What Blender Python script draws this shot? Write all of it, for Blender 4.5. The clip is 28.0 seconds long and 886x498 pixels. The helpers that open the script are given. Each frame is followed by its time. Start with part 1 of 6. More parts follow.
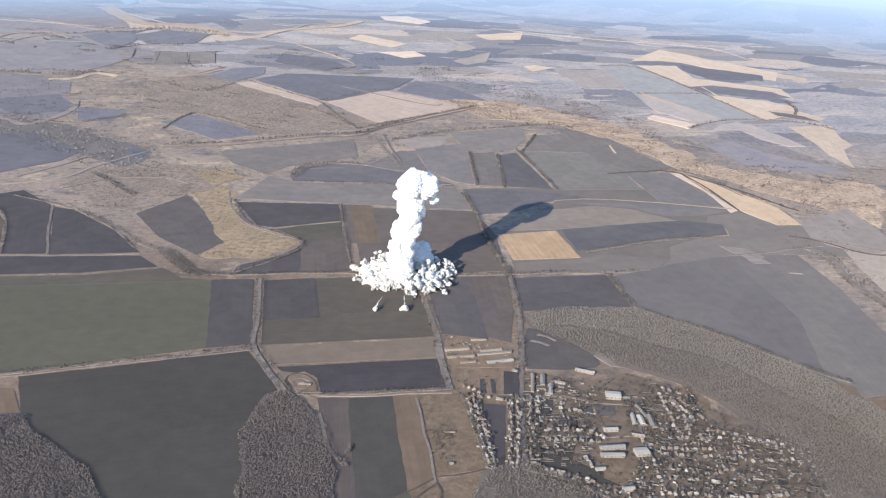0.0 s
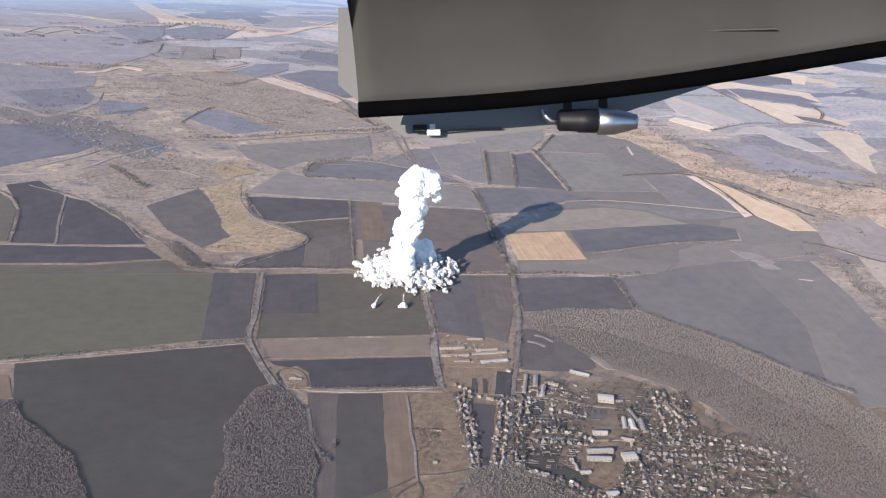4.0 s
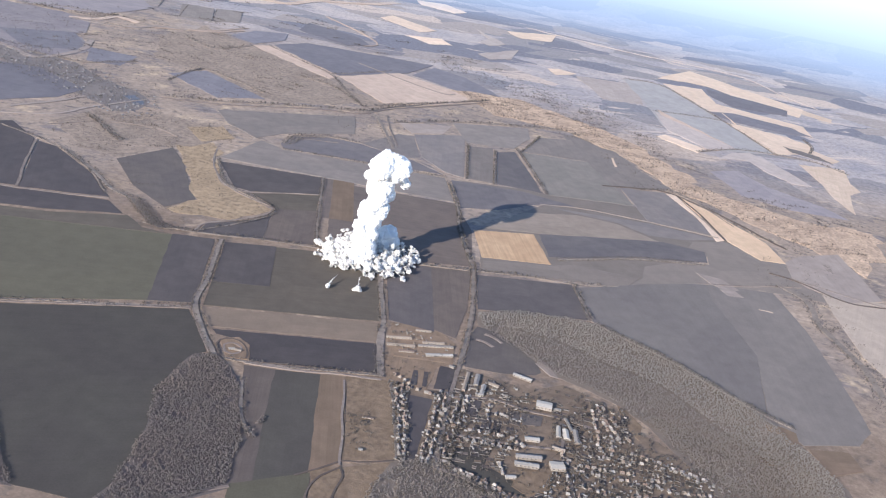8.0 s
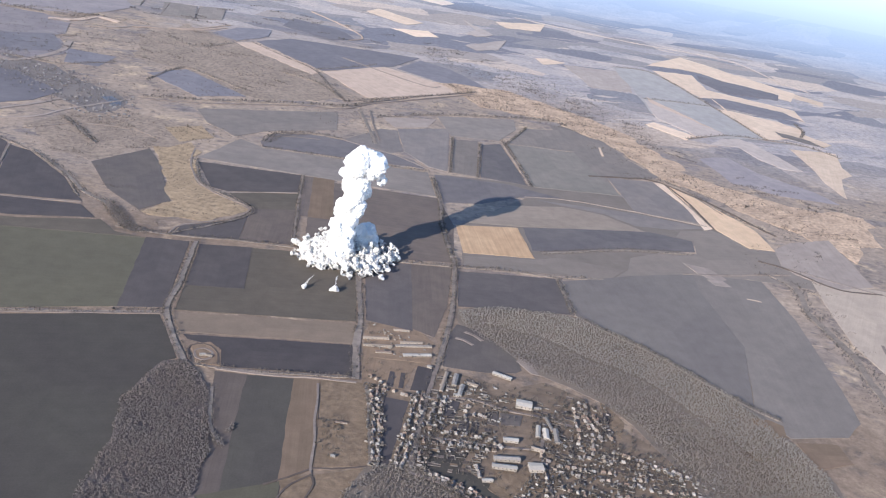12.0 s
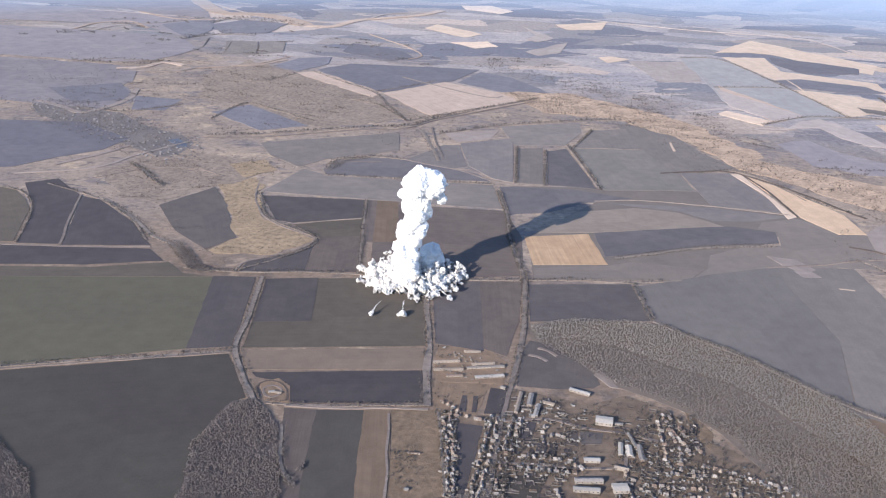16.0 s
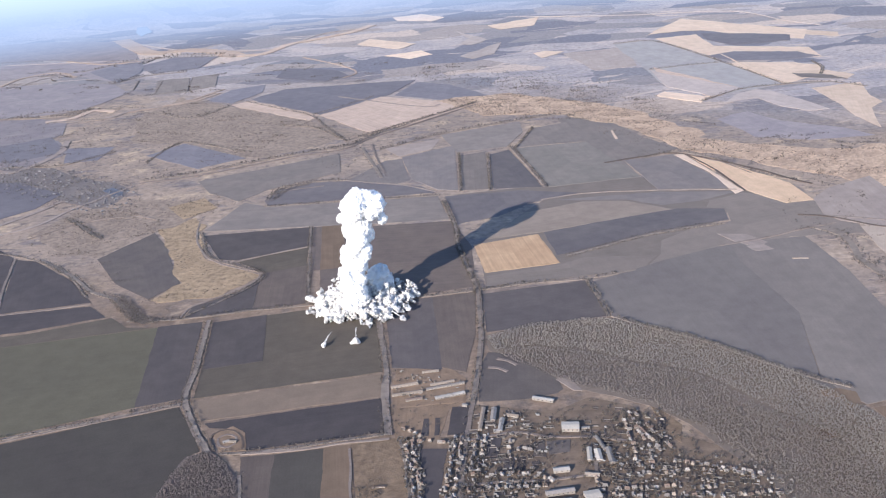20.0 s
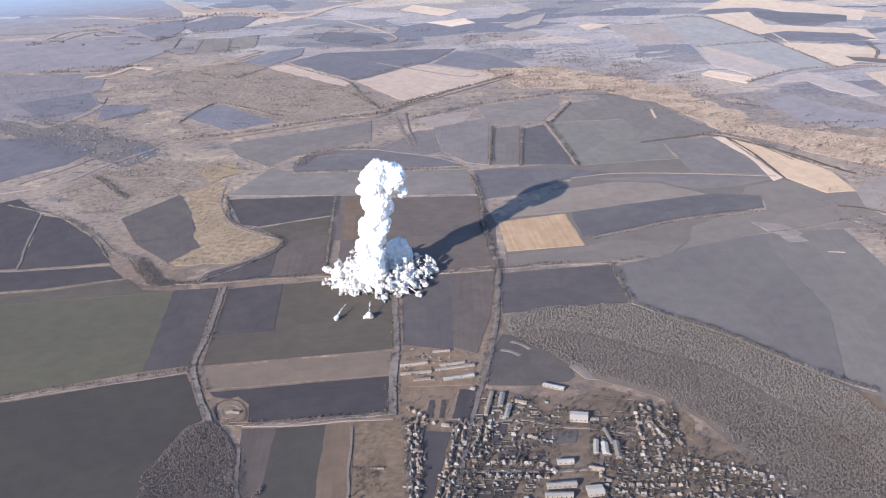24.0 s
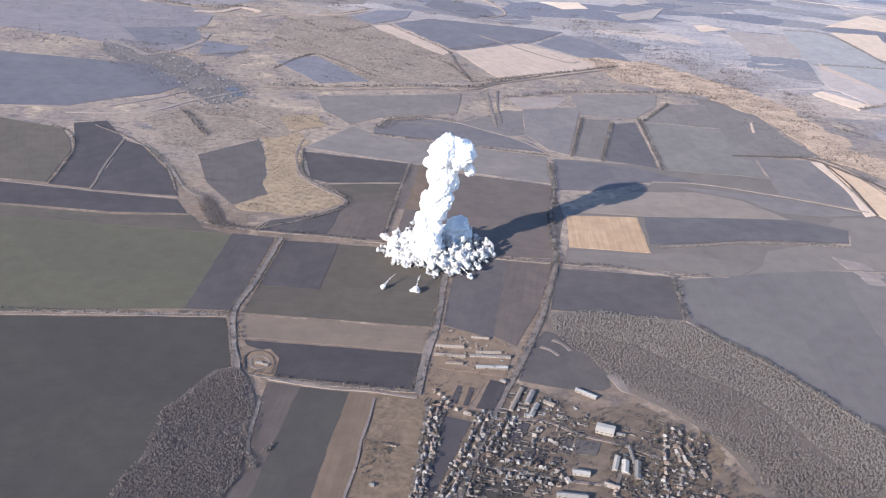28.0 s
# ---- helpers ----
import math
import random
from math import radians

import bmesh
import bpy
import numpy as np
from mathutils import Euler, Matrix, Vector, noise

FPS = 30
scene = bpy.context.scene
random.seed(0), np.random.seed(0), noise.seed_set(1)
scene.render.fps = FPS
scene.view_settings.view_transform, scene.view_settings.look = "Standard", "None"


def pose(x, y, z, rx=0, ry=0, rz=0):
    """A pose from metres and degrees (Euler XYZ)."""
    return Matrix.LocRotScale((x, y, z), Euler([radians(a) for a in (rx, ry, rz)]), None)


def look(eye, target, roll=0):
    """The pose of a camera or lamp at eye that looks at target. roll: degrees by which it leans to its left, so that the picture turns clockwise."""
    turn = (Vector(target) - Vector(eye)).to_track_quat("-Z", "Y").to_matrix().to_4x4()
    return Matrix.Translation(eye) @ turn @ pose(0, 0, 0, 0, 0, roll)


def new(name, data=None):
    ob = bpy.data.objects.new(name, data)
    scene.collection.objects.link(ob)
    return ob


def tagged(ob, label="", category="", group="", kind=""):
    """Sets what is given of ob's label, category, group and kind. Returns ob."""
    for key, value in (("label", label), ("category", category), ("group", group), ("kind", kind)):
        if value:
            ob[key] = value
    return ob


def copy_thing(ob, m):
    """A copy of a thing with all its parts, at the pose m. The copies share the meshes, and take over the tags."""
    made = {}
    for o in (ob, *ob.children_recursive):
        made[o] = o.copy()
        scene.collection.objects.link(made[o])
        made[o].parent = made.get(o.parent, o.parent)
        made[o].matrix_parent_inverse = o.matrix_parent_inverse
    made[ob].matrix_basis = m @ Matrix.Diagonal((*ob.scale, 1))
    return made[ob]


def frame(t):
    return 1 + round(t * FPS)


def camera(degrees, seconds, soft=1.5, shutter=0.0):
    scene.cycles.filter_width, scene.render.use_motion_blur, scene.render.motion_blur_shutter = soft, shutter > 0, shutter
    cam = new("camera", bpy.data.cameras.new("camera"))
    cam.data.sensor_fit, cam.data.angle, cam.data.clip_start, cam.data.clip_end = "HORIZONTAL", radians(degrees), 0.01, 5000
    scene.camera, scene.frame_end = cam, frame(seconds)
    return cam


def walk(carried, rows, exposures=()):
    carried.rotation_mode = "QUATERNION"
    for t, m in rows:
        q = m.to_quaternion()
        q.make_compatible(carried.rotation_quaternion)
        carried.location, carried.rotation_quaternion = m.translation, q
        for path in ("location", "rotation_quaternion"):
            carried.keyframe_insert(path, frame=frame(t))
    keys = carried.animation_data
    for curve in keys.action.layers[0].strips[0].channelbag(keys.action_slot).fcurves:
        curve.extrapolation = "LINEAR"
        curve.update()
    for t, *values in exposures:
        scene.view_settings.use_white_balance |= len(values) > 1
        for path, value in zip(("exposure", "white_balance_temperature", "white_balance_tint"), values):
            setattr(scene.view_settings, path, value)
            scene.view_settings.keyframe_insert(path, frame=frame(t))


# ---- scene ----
cam = camera(52.7, 28.0, soft=1.2)
PATH = [
    (0, (-4.539, -1.168, 516.0), (-4.418, 0.689, 515.267), 2.8),
    (0.5, (1.41, -0.772, 515.892), (1.521, 1.086, 515.16), 2.4),
    (1, (7.175, -0.499, 515.762), (7.272, 1.36, 515.03), 2.0),
    (1.5, (13.026, -0.427, 515.662), (13.109, 1.433, 514.93), 1.9),
    (2, (18.906, -0.236, 515.578), (18.978, 1.624, 514.845), 1.8),
    (2.5, (24.389, 0.171, 515.448), (24.45, 2.03, 514.714), 1.9),
    (4.5, (44.39, 2.567, 513.401), (44.437, 4.425, 512.663), 3.9),
    (5, (49.211, 3.483, 513.128), (49.259, 5.341, 512.388), 4.8),
    (5.5, (54.024, 4.807, 512.881), (54.073, 6.663, 512.14), 6.0),
    (6, (58.703, 6.308, 512.722), (58.757, 8.164, 511.978), 7.2),
    (6.5, (63.308, 8.0, 512.665), (63.367, 9.855, 511.919), 8.2),
    (7, (67.838, 9.821, 512.623), (67.902, 11.675, 511.875), 9.2),
    (7.5, (72.102, 11.581, 512.616), (72.17, 13.433, 511.864), 9.8),
    (8, (76.328, 13.483, 512.657), (76.403, 15.335, 511.904), 10.3),
    (8.5, (80.216, 15.659, 512.752), (80.297, 17.508, 511.995), 10.6),
    (9, (83.938, 18.408, 512.864), (84.026, 20.256, 512.106), 10.8),
    (9.5, (87.407, 21.497, 512.958), (87.501, 23.344, 512.198), 10.9),
    (10, (91.051, 24.669, 512.986), (91.151, 26.516, 512.224), 11.0),
    (10.5, (94.752, 27.98, 512.963), (94.857, 29.826, 512.2), 10.7),
    (11, (98.379, 31.439, 512.896), (98.491, 33.283, 512.131), 10.3),
    (11.5, (101.684, 35.191, 512.783), (101.8, 37.034, 512.016), 9.7),
    (12, (104.916, 39.257, 512.519), (104.993, 41.102, 511.751), 8.9),
    (12.5, (108.125, 43.412, 512.203), (108.171, 45.258, 511.436), 8.1),
    (13, (110.929, 47.39, 511.897), (110.931, 49.237, 511.13), 7.1),
    (13.5, (113.858, 51.251, 511.648), (113.808, 53.098, 510.88), 6.4),
    (15.5, (125.753, 68.003, 509.874), (125.648, 69.849, 509.112), 2.7),
    (16, (128.878, 72.149, 509.736), (128.765, 73.995, 508.975), 1.8),
    (16.5, (132.069, 76.119, 509.643), (131.954, 77.965, 508.883), 1.1),
    (17, (135.406, 79.966, 509.537), (135.294, 81.814, 508.779), 0.3),
    (17.5, (138.724, 83.775, 509.464), (138.618, 85.623, 508.707), -0.5),
    (18, (141.77, 87.653, 509.388), (141.674, 89.502, 508.633), -1.3),
    (18.5, (144.82, 91.664, 509.309), (144.737, 93.515, 508.555), -2.1),
    (19, (148.023, 95.411, 509.209), (147.956, 97.263, 508.458), -3.0),
    (19.5, (151.511, 98.821, 509.066), (151.459, 100.675, 508.317), -3.8),
    (20, (155.23, 102.509, 508.935), (155.19, 104.364, 508.19), -4.6),
    (20.5, (158.677, 106.231, 508.786), (158.644, 108.088, 508.043), -5.2),
    (21, (161.646, 109.832, 508.536), (161.613, 111.69, 507.797), -5.6),
    (21.5, (164.539, 113.355, 508.229), (164.439, 115.209, 507.485), -5.3),
    (23.5, (179.163, 127.532, 506.687), (179.023, 129.355, 505.877), -3.8),
    (24, (182.856, 131.235, 506.429), (182.72, 133.061, 505.625), -3.1),
    (24.5, (186.559, 134.646, 506.228), (186.417, 136.474, 505.429), -2.2),
    (25, (190.329, 137.915, 505.985), (190.176, 139.744, 505.191), -1.5),
    (25.5, (194.036, 140.968, 505.71), (193.88, 142.799, 504.92), -0.8),
    (26, (197.513, 143.835, 505.371), (197.358, 145.668, 504.585), -0.3),
    (26.5, (200.753, 146.667, 504.976), (200.572, 148.498, 504.193), 0.6),
    (27, (204.297, 149.737, 504.613), (204.024, 151.542, 503.795), 1.8),
    (27.5, (208.602, 153.45, 504.377), (208.273, 155.228, 503.522), 2.6),
    (28, (213.541, 157.669, 504.288), (213.222, 159.449, 503.433), 3.5),
]
walk(cam, [(t, look(eye, target, roll)) for t, eye, target, roll in PATH], [(0.0, 0.83, 5600.0, 10.0), (5.0, 0.89, 5560.0, 15.0), (10.0, 0.84, 5520.0, 13.5), (16.0, 0.80, 5520.0, 15.5), (25.0, 0.88, 5460.0, 16.0), (28.0, 0.94, 5450.0, 15.5)])

# ---- light ----
SUN_ELEVATION, SUN_AZIMUTH = 20.5, (0.565, 0.825)
world = bpy.data.worlds.new("sky")
scene.world = world
world.use_nodes = True
wn = world.node_tree.nodes
sky = wn.new("ShaderNodeTexSky")
sky.sky_type = "NISHITA"
sky.sun_disc = False
sky.sun_elevation = radians(SUN_ELEVATION)
sky.sun_rotation = math.atan2(-SUN_AZIMUTH[0], -SUN_AZIMUTH[1])
sky.altitude = 500
sky.dust_density = 0.6
sky.ozone_density = 2.5
wn["Background"].inputs["Strength"].default_value = 0.105
world.node_tree.links.new(sky.outputs[0], wn["Background"].inputs["Color"])
sun_data = bpy.data.lights.new("sun", "SUN")
sun_data.energy, sun_data.angle, sun_data.color = 4.65, radians(0.6), (1.0, 0.85, 0.64)
sun = new("sun", sun_data)
flat = math.cos(radians(SUN_ELEVATION))
sun.matrix_world = look((0, 0, 900), (SUN_AZIMUTH[0] * flat * 100, SUN_AZIMUTH[1] * flat * 100, 900 - 100 * math.sin(radians(SUN_ELEVATION))))


# ---- materials ----
class Nodes:
    """A short way to write a node material."""

    def __init__(self, name, rough=0.9):
        self.mat = bpy.data.materials.new(name)
        self.mat.use_nodes = True
        self.n, self.l = self.mat.node_tree.nodes, self.mat.node_tree.links
        self.bsdf = self.n["Principled BSDF"]
        self.bsdf.inputs["Roughness"].default_value = rough
        self.bsdf.inputs["Specular IOR Level"].default_value = 0.2
        self.coord = self.n.new("ShaderNodeTexCoord")

    def put(self, socket, value):
        if isinstance(value, bpy.types.NodeSocket):
            self.l.new(value, socket)
        else:
            socket.default_value = value

    def noise(self, scale, detail=4.0, rough=0.6, vector=None):
        t = self.n.new("ShaderNodeTexNoise")
        t.inputs["Scale"].default_value, t.inputs["Detail"].default_value, t.inputs["Roughness"].default_value = scale, detail, rough
        self.l.new(vector or self.coord.outputs["Object"], t.inputs["Vector"])
        return t.outputs["Fac"]

    def scaled(self, x, y, z, turn=0.0, vector=None):
        m = self.n.new("ShaderNodeMapping")
        m.inputs["Scale"].default_value = (x, y, z)
        m.inputs["Rotation"].default_value = (0, 0, turn)
        self.l.new(vector or self.coord.outputs["Object"], m.inputs["Vector"])
        return m.outputs["Vector"]

    def span(self, value, a, b, c, d):
        m = self.n.new("ShaderNodeMapRange")
        for i, v in enumerate((value, a, b, c, d)):
            self.put(m.inputs[i], v)
        return m.outputs[0]

    def math(self, kind, a, b=0.0):
        m = self.n.new("ShaderNodeMath")
        m.operation = kind
        self.put(m.inputs[0], a), self.put(m.inputs[1], b)
        return m.outputs[0]

    def mix(self, fac, a, b, kind="MIX"):
        m = self.n.new("ShaderNodeMix")
        m.data_type, m.blend_type = "RGBA", kind
        self.put(m.inputs["Factor"], fac)
        self.put(m.inputs["A"], (*a, 1) if isinstance(a, tuple) else a)
        self.put(m.inputs["B"], (*b, 1) if isinstance(b, tuple) else b)
        return m.outputs["Result"]

    def value(self, colour, amount):
        h = self.n.new("ShaderNodeHueSaturation")
        self.put(h.inputs["Color"], colour), self.put(h.inputs["Value"], amount)
        return h.outputs[0]

    def bump(self, height, strength, distance):
        b = self.n.new("ShaderNodeBump")
        b.inputs["Strength"].default_value, b.inputs["Distance"].default_value = strength, distance
        self.l.new(height, b.inputs["Height"])
        self.l.new(b.outputs[0], self.bsdf.inputs["Normal"])

    def done(self, colour):
        self.put(self.bsdf.inputs["Base Color"], (*colour, 1) if isinstance(colour, tuple) else colour)
        return self.mat


def land(name, a, b, lines=0.12, patch=0.012, tint=0.16):
    """Worked land: two soil tones in broad stains, drill lines along the field, clods, and a tone of its own for each field."""
    k = Nodes(name, 0.95)
    stains = k.span(k.noise(patch, 5, 0.62), 0.32, 0.68, 0.0, 1.0)
    colour = k.mix(stains, a, b)
    rows = k.noise(1.0, 3, 0.7, k.scaled(0.004, 0.16, 0.1))
    fine = k.noise(1.0, 2, 0.7, k.scaled(0.012, 0.75, 0.2))
    grit = k.noise(0.5, 3, 0.7)
    info = k.n.new("ShaderNodeObjectInfo")
    own = k.span(info.outputs["Random"], 0, 1, 1 - tint, 1 + tint)
    v = k.math("ADD", k.span(rows, 0.3, 0.7, 1 - lines * 0.6, 1 + lines * 0.6), k.span(fine, 0.3, 0.7, -lines * 0.35, lines * 0.35))
    v = k.math("ADD", v, k.span(grit, 0.3, 0.7, -0.07, 0.07))
    v = k.math("ADD", v, k.span(k.noise(0.045, 4, 0.6), 0.35, 0.65, -0.06, 0.06))
    colour = k.value(colour, k.math("MULTIPLY", v, own))
    k.bump(grit, 0.4, 0.3)
    return k.done(colour)


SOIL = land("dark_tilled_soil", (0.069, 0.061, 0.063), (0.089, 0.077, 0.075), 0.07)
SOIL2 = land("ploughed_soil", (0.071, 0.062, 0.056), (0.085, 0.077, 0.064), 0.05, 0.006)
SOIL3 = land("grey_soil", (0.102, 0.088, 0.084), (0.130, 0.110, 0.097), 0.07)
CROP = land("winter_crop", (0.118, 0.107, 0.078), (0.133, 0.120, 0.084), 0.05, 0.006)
CROP2 = land("grey_green_crop", (0.214, 0.193, 0.167), (0.257, 0.226, 0.195), 0.06)
OLIVE = land("olive_fallow", (0.112, 0.096, 0.078), (0.138, 0.115, 0.090), 0.08)
BROWN = land("grey_brown_fallow", (0.128, 0.104, 0.093), (0.162, 0.130, 0.109), 0.12)
TAN = land("tan_stubble", (0.173, 0.128, 0.089), (0.217, 0.154, 0.109), 0.14)
TAN2 = land("light_stubble", (0.280, 0.232, 0.202), (0.339, 0.280, 0.238), 0.10)
PINK = land("pink_stubble", (0.195, 0.152, 0.116), (0.228, 0.175, 0.131), 0.06)
LENS = land("warm_grey_fallow", (0.225, 0.184, 0.150), (0.272, 0.222, 0.178), 0.08)
STRAW = land("pale_straw_stubble", (0.551, 0.394, 0.257), (0.640, 0.467, 0.312), 0.10)
GOLD = land("golden_straw", (0.449, 0.298, 0.177), (0.525, 0.363, 0.221), 0.22)
SOILC = land("plain_tilled_soil", (0.097, 0.085, 0.084), (0.122, 0.105, 0.100), 0.06)
# Upland tones: soils and fallow paled in base colour to stand for haze.
SOILM = land("hazed_tilled_soil", (0.132, 0.120, 0.124), (0.170, 0.151, 0.146), 0.06)
BROWNM = land("hazed_fallow", (0.205, 0.178, 0.160), (0.255, 0.218, 0.190), 0.10)
SOIL3M = land("hazed_grey_soil", (0.180, 0.159, 0.152), (0.225, 0.195, 0.175), 0.07)
# Eastern tones: lightened in base colour for the haze on that side.
SOILE = land("east_hazed_plough", (0.147, 0.129, 0.120), (0.176, 0.156, 0.139), 0.05, 0.006)
SOILE2 = land("east_hazed_pale_plough", (0.181, 0.158, 0.141), (0.219, 0.190, 0.166), 0.06, 0.006)
FALLOWE = land("east_hazed_fallow", (0.198, 0.168, 0.144), (0.238, 0.200, 0.169), 0.07, 0.008)
PALEE = land("east_hazed_stubble", (0.407, 0.332, 0.264), (0.495, 0.403, 0.319), 0.08, 0.01)
# Far tones: soil, stubble and crop paled and blued for haze.
SOILF = land("hazed_blue_grey_soil", (0.173, 0.162, 0.179), (0.214, 0.199, 0.210), 0.06)
SLOPE = land("hazed_violet_grey_slope", (0.239, 0.212, 0.220), (0.313, 0.273, 0.265), 0.10, 0.012)
PINKF = land("hazed_rosy_stubble", (0.42, 0.32, 0.25), (0.50, 0.385, 0.30), 0.16)
PALE = land("hazed_pale_stubble", (0.623, 0.478, 0.353), (0.716, 0.561, 0.424), 0.10)
GREYF = land("hazed_grey_fallow", (0.431, 0.364, 0.323), (0.510, 0.431, 0.379), 0.08)
CROPF = land("hazed_grey_green_crop", (0.328, 0.307, 0.294), (0.394, 0.365, 0.339), 0.07)
TRACK = land("pale_earth_track", (0.207, 0.168, 0.146), (0.277, 0.229, 0.194), 0.2, 0.05)
DARKTRACK = land("dark_earth_track", (0.10, 0.08, 0.07), (0.14, 0.11, 0.09), 0.2, 0.05)
VERGE = land("dry_grass_verge", (0.215, 0.180, 0.150), (0.29, 0.24, 0.198), 0.25, 0.06, 0.08)
DIRT = land("trampled_earth", (0.212, 0.153, 0.108), (0.280, 0.200, 0.136), 0.16, 0.07, 0.05)
VILL = land("village_earth", (0.140, 0.107, 0.082), (0.236, 0.176, 0.126), 0.2, 0.05, 0.02)

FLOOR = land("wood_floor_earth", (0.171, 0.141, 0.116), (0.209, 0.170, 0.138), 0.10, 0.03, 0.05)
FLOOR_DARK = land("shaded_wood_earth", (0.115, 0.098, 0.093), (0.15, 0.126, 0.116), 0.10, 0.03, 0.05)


def grass(name, a, b, dark, patch=0.02):
    """Dry grass with darker tufts, bare spots and worn paths."""
    k = Nodes(name, 0.95)
    c = k.mix(k.span(k.noise(patch, 6, 0.65), 0.35, 0.65, 0, 1), a, b)
    tufts = k.noise(patch * 6, 5, 0.7)
    c = k.mix(k.span(tufts, 0.52, 0.70, 0, 0.75), c, dark)
    c = k.value(c, k.span(k.noise(0.11, 4, 0.65), 0.35, 0.65, 0.78, 1.2))
    k.bump(tufts, 0.5, 1.2)
    return k.done(c)


GRASS = grass("dry_pasture", (0.188, 0.136, 0.092), (0.24, 0.174, 0.116), (0.145, 0.115, 0.092), 0.04)
GOLDGRASS = grass("golden_valley_grass", (0.40, 0.292, 0.21), (0.62, 0.455, 0.315), (0.20, 0.165, 0.145), 0.018)
HILLGRASS = grass("hill_grass", (0.257, 0.204, 0.162), (0.348, 0.273, 0.211), (0.165, 0.140, 0.120), 0.012)
SIDEGRASS = grass("side_valley_grass", (0.302, 0.226, 0.146), (0.426, 0.314, 0.198), (0.15, 0.12, 0.095), 0.02)


def open_country():
    """The land under and round the fields: dry steppe near by, a mosaic of holdings and valleys farther off, paled and
    blued for haze.
    """
    k = Nodes("open_country", 0.95)
    near = k.mix(k.span(k.noise(0.006, 6, 0.65), 0.35, 0.65, 0, 1), (0.200, 0.150, 0.114), (0.285, 0.212, 0.154))
    hill = k.mix(k.span(k.noise(0.005, 6, 0.65), 0.38, 0.62, 0, 1), (0.268, 0.218, 0.184), (0.392, 0.305, 0.232))
    hill = k.mix(k.span(k.noise(1.0, 5, 0.6, k.scaled(0.006, 0.013, 0.0, 0.5)), 0.56, 0.62, 0, 0.7), hill, (0.205, 0.180, 0.180))
    hill = k.mix(k.span(k.noise(0.013, 6, 0.7), 0.56, 0.64, 0, 0.85), hill, (0.52, 0.40, 0.275))
    hill = k.mix(k.span(k.noise(0.035, 6, 0.74), 0.54, 0.63, 0, 0.8), hill, (0.150, 0.130, 0.125))
    flecks = k.noise(1.0, 4, 0.6, k.scaled(0.012, 0.052, 0.0, 0.25))
    hill = k.mix(k.span(flecks, 0.645, 0.68, 0, 0.85), hill, (0.135, 0.118, 0.118))
    banks = k.noise(1.0, 5, 0.65, k.scaled(0.0045, 0.024, 0.0, -0.3))
    hill = k.mix(k.span(banks, 0.60, 0.65, 0, 0.7), hill, (0.50, 0.385, 0.285))
    near = k.mix(k.span(k.noise(0.03, 6, 0.74), 0.52, 0.64, 0, 0.8), near, (0.135, 0.115, 0.105))
    near = k.mix(k.span(k.noise(0.016, 6, 0.7), 0.56, 0.66, 0, 0.8), near, (0.42, 0.32, 0.225))
    warp = k.n.new("ShaderNodeTexNoise")
    warp.inputs["Scale"].default_value, warp.inputs["Detail"].default_value = 0.0035, 4
    k.l.new(k.coord.outputs["Object"], warp.inputs["Vector"])
    bent = k.n.new("ShaderNodeVectorMath")
    bent.operation = "MULTIPLY_ADD"
    bent.inputs[1].default_value = (260, 260, 0)
    k.l.new(warp.outputs["Color"], bent.inputs[0])
    k.l.new(k.coord.outputs["Object"], bent.inputs[2])
    way = bent.outputs[0]
    # Far tones of the mosaic carry haze in their colour.
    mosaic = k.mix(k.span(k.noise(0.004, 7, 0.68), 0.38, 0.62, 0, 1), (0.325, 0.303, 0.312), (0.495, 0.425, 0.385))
    cells = k.n.new("ShaderNodeTexVoronoi")
    cells.inputs["Scale"].default_value = 1.0
    k.l.new(k.scaled(0.0042, 0.0078, 0.0, 0.3, way), cells.inputs["Vector"])
    pick = k.n.new("ShaderNodeSeparateColor")
    k.l.new(cells.outputs["Color"], pick.inputs[0])
    ramp = k.n.new("ShaderNodeValToRGB")
    ramp.color_ramp.interpolation = "CONSTANT"
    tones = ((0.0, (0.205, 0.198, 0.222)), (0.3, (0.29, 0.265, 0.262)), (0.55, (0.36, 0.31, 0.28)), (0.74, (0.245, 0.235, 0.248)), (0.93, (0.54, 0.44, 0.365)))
    for i, (p, c) in enumerate(tones):
        e = ramp.color_ramp.elements[i] if i < 2 else ramp.color_ramp.elements.new(p)
        e.position, e.color = p, (*c, 1)
    k.l.new(pick.outputs[0], ramp.inputs[0])
    mosaic = k.mix(k.math("LESS_THAN", pick.outputs[1], 0.55), mosaic, ramp.outputs[0])
    pale = k.noise(1.0, 5, 0.6, k.scaled(0.0032, 0.021, 0.0, 0.12, way))
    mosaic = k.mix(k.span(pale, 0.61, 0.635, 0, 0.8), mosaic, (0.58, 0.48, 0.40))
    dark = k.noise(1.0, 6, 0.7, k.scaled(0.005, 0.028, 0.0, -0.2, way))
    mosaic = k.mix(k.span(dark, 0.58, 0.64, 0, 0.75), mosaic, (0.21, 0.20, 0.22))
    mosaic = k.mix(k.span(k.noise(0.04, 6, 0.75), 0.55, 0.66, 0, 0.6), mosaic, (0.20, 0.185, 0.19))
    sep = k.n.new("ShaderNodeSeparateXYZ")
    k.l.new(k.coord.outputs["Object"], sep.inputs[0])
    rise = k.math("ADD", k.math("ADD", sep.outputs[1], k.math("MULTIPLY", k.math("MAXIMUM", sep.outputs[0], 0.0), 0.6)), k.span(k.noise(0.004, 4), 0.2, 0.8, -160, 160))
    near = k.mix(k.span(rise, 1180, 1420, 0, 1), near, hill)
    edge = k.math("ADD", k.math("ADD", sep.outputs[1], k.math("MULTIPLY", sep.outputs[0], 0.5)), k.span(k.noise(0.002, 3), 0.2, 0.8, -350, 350))
